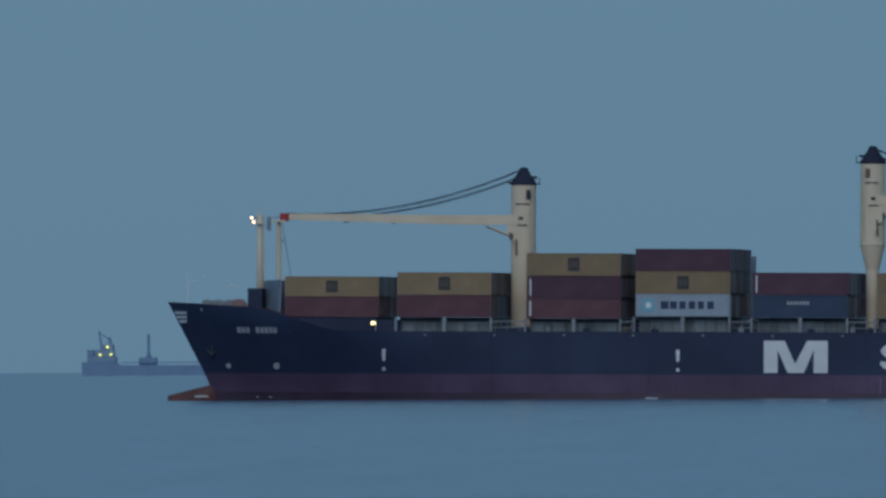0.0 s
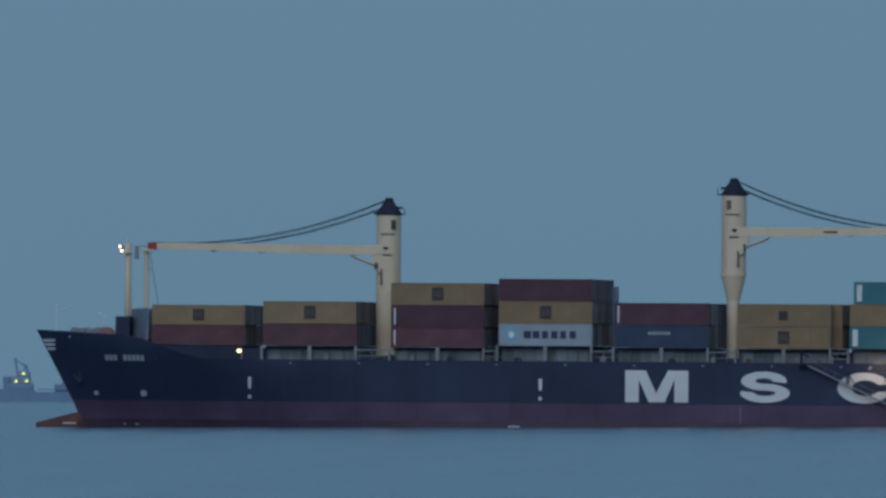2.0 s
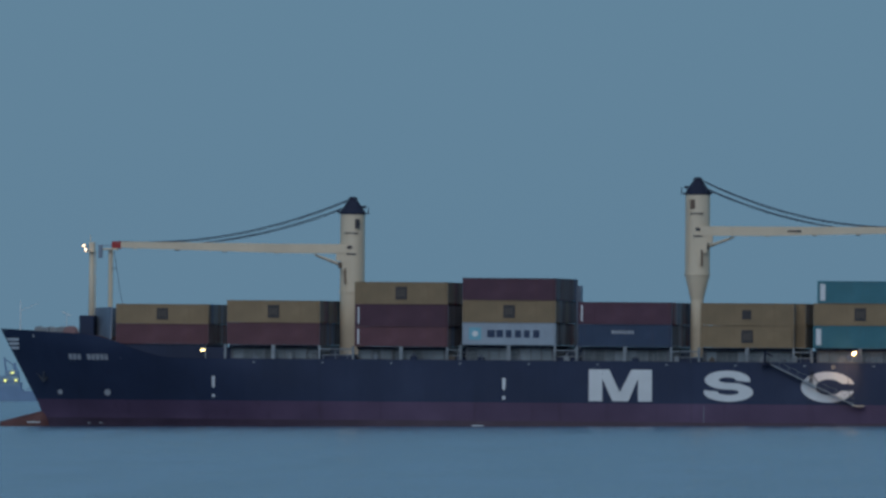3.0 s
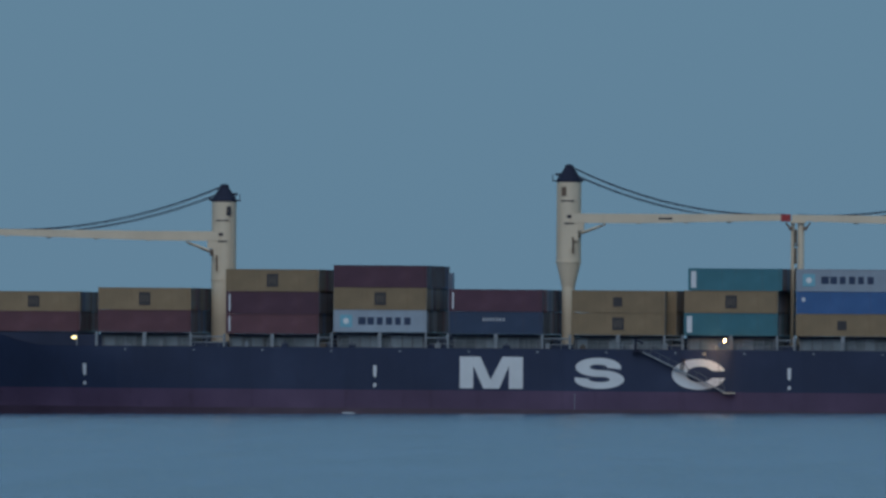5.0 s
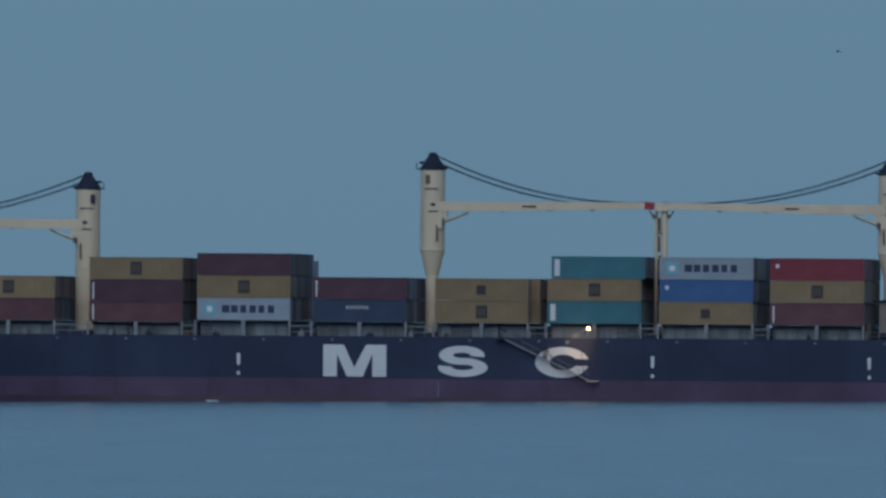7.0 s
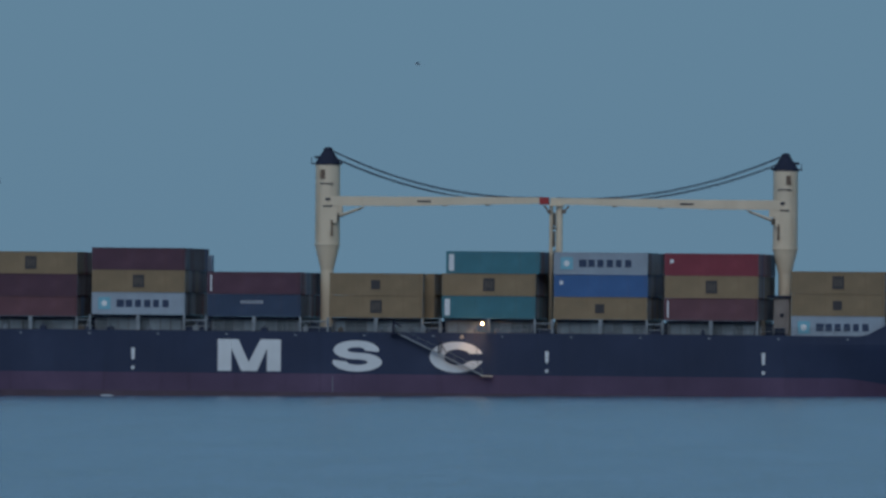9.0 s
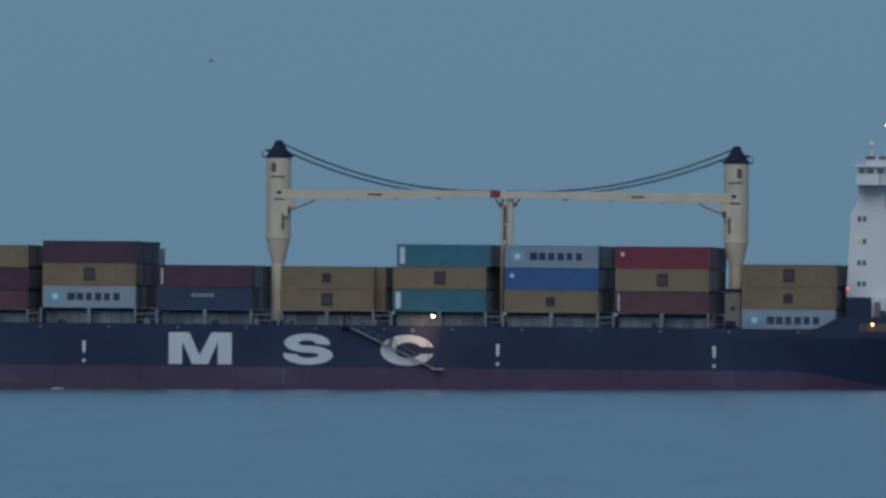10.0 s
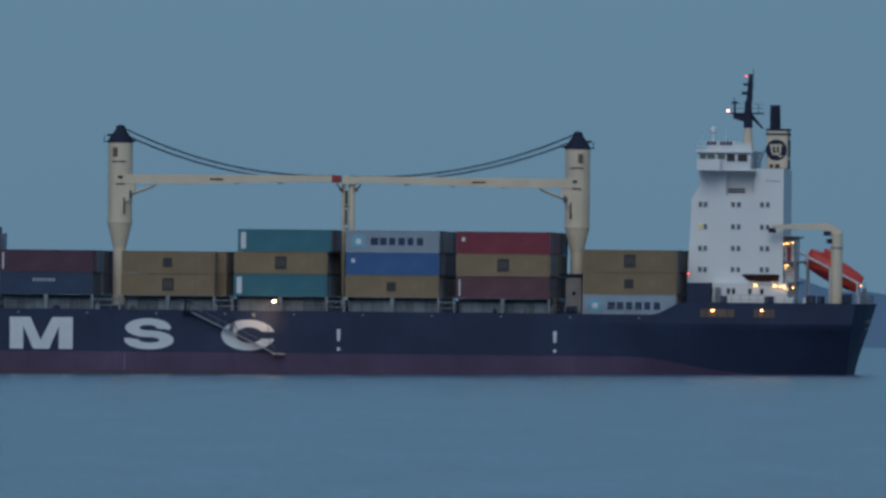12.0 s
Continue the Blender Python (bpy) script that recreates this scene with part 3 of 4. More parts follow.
def boom_rest(x, base, top, twin):
    bm = B()
    posts = ((-0.72, 0.24), (0.36, 0.44)) if twin else ((0.0, 0.3),)
    for o, r in posts:
        rod(bm, (x + o, MID, base), (x + o, MID, top), r, n=14)
    box(bm, x - 0.95, x + 0.95, MID - 0.9, MID + 0.9, top - 0.25, top)
    for i in range(10 if twin else 0):
        z = top - 1.2 - i * 1.3
        box(bm, x - 0.6, x + 0.1, MID - 0.1, MID + 0.1, z, z + 0.12)
    r = part("boom_rest", bm, CREAM, ship, "cream post that carries the boom heads", False)
    if not twin:
        bm = B()
        wire(bm, sag((x + 0.5, MID - 0.4, top - 0.4), (x + 2.1, MID - 0.4, base + 2), 0.3), 0.03)
        wire(bm, [(x + 0.2, MID - 0.3, top - 2.6), (x + 0.9, MID - 0.3, top - 2.7)], 0.05)
        part("stay", bm, WIRE, r)
        bm = B()
        box(bm, x - 1.6, x - 1.1, MID - 0.3, MID + 0.3, top - 1.3, top + 0.3, 0.05)
        box(bm, x - 1.7, x + 0.2, MID - 0.2, MID + 0.2, top + 0.3, top + 0.42)
        part("hook_block", bm, BREAK, r, "grey hook block beside the post")
        return
    for o, z0, z1, w in ((-0.3, 1.1, 2.9, 0.19), (-0.25, 3.0, 3.3, 0.3), (-0.32, 3.5, 5.6, 0.17), (-0.2, 6.0, 9.0, 0.12)):
        bm = B()
        box(bm, x + o - w, x + o + w, MID - 0.5, MID - 0.3, top - z1, top - z0, 0.03)
        part("cable_box", bm, BROWN, r)
    for s in (-1, 1):
        bm = B()
        wire(bm, [(x + s * 0.8, MID - 0.3, top - 1.1), (x + s * 1.15, MID - 0.3, top - 0.85), (x + s * 1.6, MID - 0.3, top - 0.2)], 0.11)
        box(bm, x + s * 0.95 - 0.25, x + s * 0.95 + 0.25, MID - 0.6, MID - 0.1, top - 1.2, top - 0.7, 0.06)
        part("cradle_arm", bm, RECESS, r, "rusty arm under the boom heads")


boom_rest(-64.7, 11.0, 22.85, False)
boom_rest(42.78, 8.4, 25.4, True)


# ---- hatch coamings, pillars and lashing bridges ----
BAYS = [-62.4, -47.5, -30.75, -16.65, -1.45, 14.5, 29.2, 43.8, 58.2, 74.7]
BASES = [10.35, 10.3, 10.2, 10.5, 10.38, 10.35, 10.4, 10.38, 10.35, 8.15]
LONG = 12.19


def coaming(x, base):
    bm = B()
    y0, y1 = 2.2, 26.8
    box(bm, x + 0.3, x + LONG - 0.3, y0, y1, DECKZ - 0.1, base - 0.35)
    h = part("hatch_coaming", bm, GREY, ship, "weathered grey-green hatch coaming")
    bm = B()
    box(bm, x + 0.15, x + LONG - 0.15, y0 - 0.3, y1 + 0.3, base - 0.34, base - 0.02)
    part("hatch_cover", bm, NAVY, h, "dark steel hatch cover")
    for i in range(8):
        bm = B()
        xx = x + 0.68 + i * (LONG - 1.2) / 8
        box(bm, xx, xx + (LONG - 1.2) / 8 - 0.16, y0 - 0.06, y0 - 0.004, DECKZ + 0.12, base - 0.5)
        part("coaming_panel", bm, PANEL, h)
    for i in range(9):
        bm = B()
        xx = x + 0.6 + i * (LONG - 1.2) / 8
        box(bm, xx - 0.06, xx + 0.06, y0 - 0.25, y0 - 0.003, DECKZ - 0.1, base - 0.36)
        part("stiffener", bm, GREY, h)
    for k, xx in enumerate((x - 0.2, x + LONG / 2, x + LONG - 0.05)):
        bm = B()
        w = 0.5 if k == 1 else 0.3
        box(bm, xx - w / 2, xx + w / 2, 0.35, 0.9, DECKZ - 0.05, base - 0.01, 0.04)
        part("container_pillar", bm, PALE, ship, "pale steel pillar under the containers")


for x, base in list(zip(BAYS, BASES))[1:9]:
    coaming(x, base)
bm = B()
box(bm, -62.0, -50.6, 3.2, 25.8, 8.3, BASES[0] - 0.01)
part("hatch_coaming", bm, NAVY, ship)


# navy sheet added to fill the dim gap behind the first bay
bm = B()
box(bm, -50.8, -46.8, 2.3, 2.6, 8.35, 10.0)
part("gap_backing", bm, NAVY, ship)
bm = B()
box(bm, -50.5, 84.0, 14.6, 15.4, 8.35, 10.0)
part("centre_coaming", bm, NAVY, ship, "dark steel centre coaming")
bm = B()
box(bm, -4.6, -3.8, 26.4, 28.2, 8.4, 18.4, 0.05)
part("lashing_post", bm, BREAK, ship, "blue-grey lashing post")


def bridge(x0, x1, z):
    bm = B()
    rod(bm, (x0, 0.5, z - 0.1), (x1, 0.5, z - 0.1), 0.08, n=6)
    box(bm, x0, x1, 2.6, 27.5, z - 0.85, z - 0.75)
    part("lashing_bridge", bm, PALE, ship, "pale steel walkway between the bays")
    # navy backing sheet added, standing for the dim gap between bays
    bm = B()
    box(bm, x0 - 0.2, x1 + 0.4, 2.3, 2.5, 8.4, z - 0.86)
    part("gap_backing", bm, NAVY, ship)


for a, b in zip(BAYS[1:9], BAYS[2:9]):
    bridge(a + LONG + 0.1, b - 0.35, 9.9)


# ---- superstructure ----
def superstructure():
    house = tagged(new("accommodation_block"), "white steel accommodation block with paired windows and lit aft decks", "deckhouse")
    CARRIED.append((house, pose(0.05, 0, 0)))
    bm = B()
    loft(bm, [[(87.75, 7, 10.0), (100.2, 7, 10.0), (100.2, 22, 10.0), (87.75, 22, 10.0)],
              [(87.8, 7, 14), (100.2, 7, 14), (100.2, 22, 14), (87.8, 22, 14)],
              [(88.25, 7, 23.6), (100.2, 7, 23.6), (100.2, 22, 23.6), (88.25, 22, 23.6)],
              [(88.5, 7, 24.1), (100.2, 7, 24.1), (100.2, 22, 24.1), (88.5, 22, 24.1)]])
    part("house_wall", bm, WHITE, house)
    for r, z in enumerate((22.9, 20.0, 17.2, 14.45)):
        for k, x in enumerate((89.4, 90.06, 93.67, 94.41, 97.43, 98.17)):
            bm = B()
            box(bm, x - 0.3, x + 0.3, 6.93, 7.05, z - 0.42, z + 0.42, 0.03)
            o = part("window", bm, WHITE, house)
            lit = (r, k) in ((1, 0), (2, 4), (2, 0))
            bm = B()
            box(bm, x - 0.23, x + 0.23, 6.9, 6.97, z - 0.33, z + 0.33)
            part("pane", bm, LITGLASS if lit and r == 1 else SOFTGLASS, o)
    for z in (24.45, 24.8):
        bm = B()
        box(bm, 92.9, 95.1, 8.3, 8.42, z, z + 0.2)
        part("grille", bm, BLACK, house)
    # lower deckhouse
    bm = B()
    box(bm, 91.2, 101.0, 4.5, 24.5, 10.0, 12.75, 0.05)
    part("lower_house", bm, WHITE, house)
    for x in (91.05, 91.86, 93.33, 93.99, 96.13, 97.68):
        bm = B()
        box(bm, x - 0.22, x + 0.22, 4.45, 4.6, 11.25, 12.0, 0.03)
        part("pane", bm, GLASS, house)
    bm = B()
    box(bm, 91.6, 92.4, 4.44, 4.6, 10.15, 12.1)
    part("door", bm, PALE, house)
    # bridge
    bm = B()
    loft(bm, [[(f, 7, z), (92.7, 7, z), (92.7, 22, z), (f, 22, z)] for f, z in ((88.5, 24.1), (89.15, 25.4), (89.15, 27.28))])
    box(bm, 92.7, 96.4, 8.4, 20.6, 24.1, 27.28)
    part("bridge_base", bm, WHITE, house)
    bm = B()
    box(bm, 89.1, 96.7, 4.6, 24.4, 27.28, 27.48)
    box(bm, 89.15, 92.2, 3.0, 26.0, 27.28, 27.48)
    for y0, y1 in ((3.0, 3.12), (25.88, 26.0)):
        box(bm, 89.15, 92.2, y0, y1, 27.48, 28.75)
    for x0, x1 in ((89.15, 89.27), (92.08, 92.2)):
        box(bm, x0, x1, 3.12, 4.8, 27.48, 28.75)
        box(bm, x0, x1, 24.2, 25.88, 27.48, 28.75)
    part("bridge_wing", bm, WHITE, house)
    bm = B()
    loft(bm, [[(89.4, 4.8, 27.48), (96.0, 4.8, 27.48), (96.0, 24.2, 27.48), (89.4, 24.2, 27.48)],
              [(89.15, 4.6, 29.6), (96.1, 4.6, 29.6), (96.1, 24.4, 29.6), (89.15, 24.4, 29.6)]])
    box(bm, 88.95, 96.3, 4.2, 24.8, 29.6, 29.95, 0.06)
    wheel = part("wheelhouse", bm, WHITE, house)
    for x0, x1, d in ((89.4, 90.25, 0), (90.4, 91.4, 0), (91.75, 92.7, 0), (92.95, 93.98, 1), (94.38, 95.6, 1)):
        bm = B()
        box(bm, x0, x1, 4.5, 4.75, 28.55 if d else 28.8, 29.45, 0.03)
        part("pane", bm, GLASS if d else PANE, wheel)
    bm = B()
    loft(bm, [[(90.2, 4.5, 29.95), (96.2, 4.5, 29.95), (96.2, 4.6, 29.95), (90.2, 4.6, 29.95)], [(90.6, 4.5, 30.8), (96.0, 4.5, 30.8), (96.0, 4.6, 30.8), (90.6, 4.6, 30.8)]])
    part("bulwark", bm, WHITE, wheel)
    bm = B()
    box(bm, 96.2, 96.5, 9.4, 9.9, 27.5, 30.0, 0.04)
    wire(bm, [(96.5, 9.6, 27.6), (97.6, 9.6, 30.2)], 0.14)
    part("companionway", bm, BREAK, house, "grey stair beside the funnel")
    bm = B()
    for x in range(9):
        rod(bm, (89.2 + x * 0.85, 4.5, 29.9), (89.2 + x * 0.85, 4.5, 31.0), 0.035, n=5)
    for z in (30.4, 31.0):
        rod(bm, (89.2, 4.5, z), (96.2, 4.5, z), 0.035, n=5)
    part("bridge_rail", bm, WHITE, wheel)
    bm = B()
    box(bm, 90.2, 94.0, 4.6, 4.75, 30.6, 31.15)
    board = part("name_board", bm, WHITE, wheel)
    for i in range(8):
        if i == 3:
            continue
        bm = B()
        box(bm, 90.4 + i * 0.42, 90.7 + i * 0.42, 4.4, 4.5 + 0.05, 30.62, 31.08)
        part("name_bar", bm, INKBLUE, board)
    bm = B()
    rod(bm, (90.9, 8, 29.9), (90.9, 8, 32.2), 0.12)
    ball(bm, (90.9, 8, 32.6), 0.45, 0.45, 0.5)
    part("satellite_dome", bm, WHITE, house, "white satellite dome on a pole")
    for x, y, h in ((89.6, 6, 2.2), (92.6, 7, 2.8), (93.6, 20, 2.4), (96.0, 6, 1.6)):
        bm = B()
        rod(bm, (x, y, 29.9), (x, y, 29.9 + h), 0.04, 0.02, n=5)
        part("whip_antenna", bm, WHITE, house)
    # mast
    bm = B()
    rod(bm, (94.95, MID, 29.9), (94.95, MID, 33.1), 0.7, 0.5, 12)
    mast = part("radar_mast", bm, CREAM, house, "dark radar mast on a cream foot")
    bm = B()
    rod(bm, (94.95, MID, 33.0), (94.95, MID, 36.5), 0.62, 0.45, 10)
    rod(bm, (95.1, MID, 36.5), (95.25, MID, 40.0), 0.42, 0.25, 10)
    box(bm, 92.6, 97.0, MID - 0.4, MID + 0.4, 34.75, 34.95)
    loft(bm, [[(93.0, MID - 0.2, 34.2), (93.0, MID + 0.2, 34.2), (93.0, MID + 0.2, 34.8), (93.0, MID - 0.2, 34.8)], [(94.9, MID - 0.3, 33.6), (94.9, MID + 0.3, 33.6), (94.9, MID + 0.3, 34.8), (94.9, MID - 0.3, 34.8)]])
    rod(bm, (95.3, MID, 34.6), (96.9, MID, 32.9), 0.3, 0.1)
    box(bm, 94.1, 95.3, MID - 0.3, MID + 0.3, 37.3, 37.7)
    box(bm, 94.3, 95.3, MID - 0.3, MID + 0.3, 38.5, 38.8)
    rod(bm, (95.6, MID, 38), (95.6, MID, 40.7), 0.04, n=5)
    rod(bm, (93.1, MID, 34.9), (93.1, MID, 37.0), 0.05, n=5)
    rod(bm, (96.3, MID, 34.9), (96.3, MID, 36.0), 0.04, n=5)
    for z in (35.5, 36.1):
        rod(bm, (92.7, MID - 0.4, z), (97, MID - 0.4, z), 0.03, n=5)
    part("mast_top", bm, BLACK, mast)
    bm = B()
    box(bm, 92.8, 93.6, MID - 0.15, MID + 0.15, 36.15, 36.4, 0.05)
    rod(bm, (93.2, MID, 34.9), (93.2, MID, 36.15), 0.12)
    part("radar_scanner", bm, BLACK, mast)
    bm = B()
    ball(bm, (92.35, MID - 0.5, 35.2), 0.2, 0.16, 0.18)
    part("mast_lamp", bm, LAMPM, mast, "bright masthead lamp", True)
    bm = B()
    ball(bm, (94.7, MID - 0.3, 39.75), 0.16, 0.14, 0.14)
    part("red_lamp", bm, LAMPR, mast, "red masthead lamp", True)
    bm = B()
    ball(bm, (88.25, 2.3, 13.85), 0.16, 0.14, 0.14)
    part("red_lamp", bm, LAMPR, house, "red side lamp", True)
    # casing and funnel
    bm = B()
    box(bm, 96.4, 100.2, 7.0, 22.0, 24.1, 27.6)
    part("funnel_casing", bm, WHITE, house)
    bm = B()
    box(bm, 97.9, 98.2, 6.95, 7.1, 26.0, 26.16)
    box(bm, 98.4, 99.7, 6.95, 7.1, 25.95, 26.05)
    part("vent_slot", bm, PALE, house)
    bm = B()
    box(bm, 93.2, 96.2, 8.34, 8.38, 25.4, 26.9)
    part("vent_panel", bm, WHITE, house)
    bm = B()
    box(bm, 97.55, 100.35, 12, 17, 27.6, 32.8, 0.3)
    fun = part("funnel", bm, CREAM, house, "cream funnel with a round black emblem")
    for z in (32.75, 32.15):
        bm = B()
        box(bm, 97.47, 100.43, 11.92, 17.08, z - 0.12, z + 0.12)
        part("funnel_band", bm, BLACK, fun)
    bm = B()
    rod(bm, (98.85, 11.99, 30.1), (98.85, 11.9, 30.1), 1.37, n=32)
    part("emblem_disc", bm, BLACK, fun)
    for x0, x1, z0, z1 in ((98.15, 98.4, 29.75, 30.75), (98.72, 98.92, 29.85, 30.7), (99.2, 99.5, 29.75, 30.75), (98.0, 99.6, 30.5, 30.85), (98.35, 99.3, 29.45, 29.75), (99.15, 99.65, 29.2, 29.42)):
        bm = B()
        box(bm, x0, x1, 11.84, 11.92, z0, z1, 0.03)
        part("emblem_bar", bm, CREAM, fun)
    for x0, x1 in ((98.0, 98.45), (98.7, 99.3)):
        bm = B()
        box(bm, x0, x1, 11.94, 12.02, 27.75, 28.25)
        part("funnel_mark", bm, MAROON, fun)
    for z0, z1 in ((29.2, 31.4), (27.7, 28.8)):
        bm = B()
        box(bm, 100.34, 100.4, 12.6, 16.4, z0, z1)
        part("funnel_mark", bm, MAROON, fun)
    bm = B()
    rod(bm, (98.5, MID, 32.8), (98.5, MID, 35.95), 0.7, 0.66, 16)
    part("exhaust_pipe", bm, BLACK, fun, "black exhaust pipe")
    # side block forward of the house
    bm = B()
    box(bm, 88.2, 91.1, 0.6, 28.4, 10.0, 12.7, 0.1)
    part("side_house", bm, NAVY, house, "dark steel side house")
    # decks abaft the house
    bm = B()
    for z in (18.75, 15.5, 12.8):
        box(bm, 100.2, 101.9, 7, 22, z - 0.1, z + 0.1)
    for x in (101.8, 103.4):
        rod(bm, (x, 7.2, 10.1), (x, 7.2, 18.7 if x < 102 else 15.6), 0.14)
    rod(bm, (101.8, 7.2, 15.6), (103.4, 7.2, 15.6), 0.08)
    rod(bm, (101.8, 7.2, 13.2), (103.4, 7.2, 13.2), 0.06)
    for z in (16.5, 13.8, 19.7):
        rod(bm, (100.3, 7.1, z), (101.9, 7.1, z), 0.04, n=5)
    part("aft_deck", bm, PALE, house)
    bm = B()
    box(bm, 100.25, 101.5, 9.5, 19.5, 10.0, 18.6, 0.05)
    part("stair_trunk", bm, WHITE, house)
    bm = B()
    box(bm, 100.2, 102.1, 7.0, 12, 18.5, 18.8, 0.04)
    part("tower_roof", bm, MAROON, house)
    bm = B()
    box(bm, 100.6, 101.1, 9.42, 9.55, 15.6, 17.5)
    part("tower_door", bm, DARKRED, house, "dark red steel door")
    for x, y, z, r in ((100.3, 7.3, 17.85, 0.2), (100.75, 7.3, 17.9, 0.26), (101.45, 7.3, 18.05, 0.22), (100.4, 7.3, 15.0, 0.16), (100.8, 7.3, 15.05, 0.22), (101.8, 7.3, 15.15, 0.12), (100.55, 7.3, 14.65, 0.14), (100.15, 4.2, 12.3, 0.2), (100.6, 4.2, 12.25, 0.26), (101.6, 6.5, 12.15, 0.26), (100.95, 4.2, 12.0, 0.16),
                       (96.9, 4.2, 12.4, 0.34), (99.4, 4.2, 12.4, 0.34)):
        bm = B()
        ball(bm, (x, y, z), r * 0.66, 0.14, r * 0.42)
        part("deck_lamp", bm, LAMPO, house, "warm lit deck lamp", True)


superstructure()


def boat(name, c, length, wide, high, pitch_deg, mat, label, keel, band):
    """A closed boat: pointed hull, rounded canopy, conning hatch, keel band."""
    top = new(name)
    tagged(top, label)
    rings = []
    for i in range(17):
        k = i / 16
        w = math.sin(math.pi * (0.04 + 0.92 * k)) ** 0.55
        rings.append([(length * (k - 0.5), wide / 2 * w * math.cos(a), high / 2 * (0.55 + 0.45 * w) * math.sin(a)) for a in [2 * math.pi * j / 16 for j in range(16)]])
    bm = B()
    loft(bm, rings)
    part("hull", bm, mat, top, smooth=True)
    # darker red shell puts the underside's shade into colour
    bm = B()
    loft(bm, [[(p[0] * 0.97, p[1] * 0.99, p[2] * 1.02 - 0.02) for p in ring if p[2] < -high * 0.12] for ring in rings[2:15]], closed=False)
    part("bottom", bm, keel, top, "bottom painted darker for its shade", True)
    bm = B()
    box(bm, -length * 0.3, -length * 0.05, -wide * 0.25, wide * 0.25, high * 0.38, high * 0.68, 0.15)
    part("conning_hatch", bm, mat, top)
    bm = B()
    for s in (-1, 1) if band else ():
        box(bm, -length * 0.42, length * 0.42, s * wide * 0.49 - 0.05, s * wide * 0.49 + 0.05, -0.1, 0.06)
    if band:
        part("rubbing_band", bm, WHITE, top)
    return top


def stern():
    bm = B()
    rod(bm, (107.4, 5, 10.0), (107.4, 5, 19.3), 0.78, 0.74, 18)
    post = part("stern_crane", bm, CREAM, ship, "cream provision crane on the poop", False)
    bm = B()
    loft(bm, [[(108.1, 4.6, 19.3), (108.1, 5.4, 19.3), (107.0, 5.4, 18.9), (107.0, 4.6, 18.9)], [(107.7, 4.6, 20.0), (107.7, 5.4, 20.0), (106.7, 5.4, 19.4), (106.7, 4.6, 19.4)], [(106.0, 4.6, 20.6), (106.0, 5.4, 20.6), (105.8, 5.4, 19.7), (105.8, 4.6, 19.7)],
              [(98.9, 4.7, 20.3), (98.9, 5.3, 20.3), (98.9, 5.3, 19.8), (98.9, 4.7, 19.8)]])
    part("boom", bm, CREAM, post)
    for x, z in ((106.1, 19.2), (106.5, 18.2), (98.9, 19.55)):
        bm = B()
        box(bm, x - 0.4, x + 0.5, 4.5, 5.5, z - 0.25, z + 0.35, 0.05)
        part("winch_gear", bm, BLACK, post)
    bm = B()
    rod(bm, (107.4, 5, 17.3), (107.4, 5, 17.5), 0.86, n=18)
    part("collar", bm, PALE, post)
    bm = B()
    for y in (12.9, 16.1):
        wire(bm, [(102.0, y, 16.75), (109.9, y, 12.7)], 0.15)
        rod(bm, (103.0, y, 10), (103.0, y, 16.2), 0.14)
        rod(bm, (109.6, y, 10), (109.6, y, 12.8), 0.14)
        rod(bm, (106.0, y, 10), (106.0, y, 14.6), 0.14)
    part("launching_ramp", bm, WHITE, ship, "pale steel launching ramp of the lifeboat")
    life = boat("lifeboat", None, 7.9, 2.7, 3.1, 0, ORANGE, "orange closed free-fall lifeboat on a sloping ramp", DARKRED, True)
    tagged(life, category="lifeboat")
    CARRIED.append((life, pose(106.4, MID, 14.45) @ pose(0, 0, 0, 0, 28, 0)))
    rescue = tagged(new("rescue_boat"), "dark maroon rescue boat on its side cradle", "boat")
    bm = B()
    loft(bm, [[(-2.55, 0.2, 0.42), (-2.55, -0.2, 0.42), (-2.2, 0, 0.1)], [(-1.6, 0.85, 0.42), (-1.6, -0.85, 0.42), (-1.5, 0, -0.42)], [(0.5, 1.0, 0.4), (0.5, -1.0, 0.4), (0.5, 0, -0.48)], [(2.4, 0.85, 0.4), (2.4, -0.85, 0.4), (2.35, 0, -0.42)]])
    part("hull", bm, MAROON, rescue)
    bm = B()
    box(bm, -2.3, 2.3, -0.75, 0.75, 0.4, 0.52, 0.05)
    part("cover", bm, MAROON, rescue)
    bm = B()
    for x in (-1.3, 1.5):
        box(bm, x - 0.08, x + 0.08, -0.3, 1.2, -0.62, -0.35)
    part("cradle", bm, WHITE, rescue)
    CARRIED.append((rescue, pose(97.6, 4.0, 13.35)))
    # lit mooring openings in the poop side
    for a0, a1 in ((90.05, 94.5), (97.05, 99.7)):
        frame_part = patch("mooring_opening", rect(a0, a1, 8.25, 9.3), RECESS, "mooring opening lit from inside")
        for k in range(3):
            bm = B()
            p = on_hull(a0 + (a1 - a0) * (0.2 + 0.3 * k), 8.78, 0.1)
            box(bm, p.x - 0.05, p.x + 0.05, p.y - 0.03, p.y + 0.05, 8.25, 9.3)
            part("frame_rib", bm, NAVY, frame_part)
        bm = B()
        p = on_hull(a0 + (a1 - a0) * 0.38, 9.15, 0.22)
        ball(bm, p, 0.22, 0.05, 0.045)
        part("recess_lamp", bm, LAMPI, ship, "warm lamp inside the opening", True)
    # gear on the poop
    for x, y, w, h, m in ((109.0, 2.0, 1.4, 1.3, NAVY), (104.2, 2.5, 1.2, 1.1, NAVY), (98.9, 1.2, 1.2, 0.9, NAVY), (93.0, 1.2, 0.8, 0.9, NAVY), (101.5, 1.5, 1.3, 0.8, WHITE), (105.6, 1.5, 0.9, 1.0, BLACK)):
        bm = B()
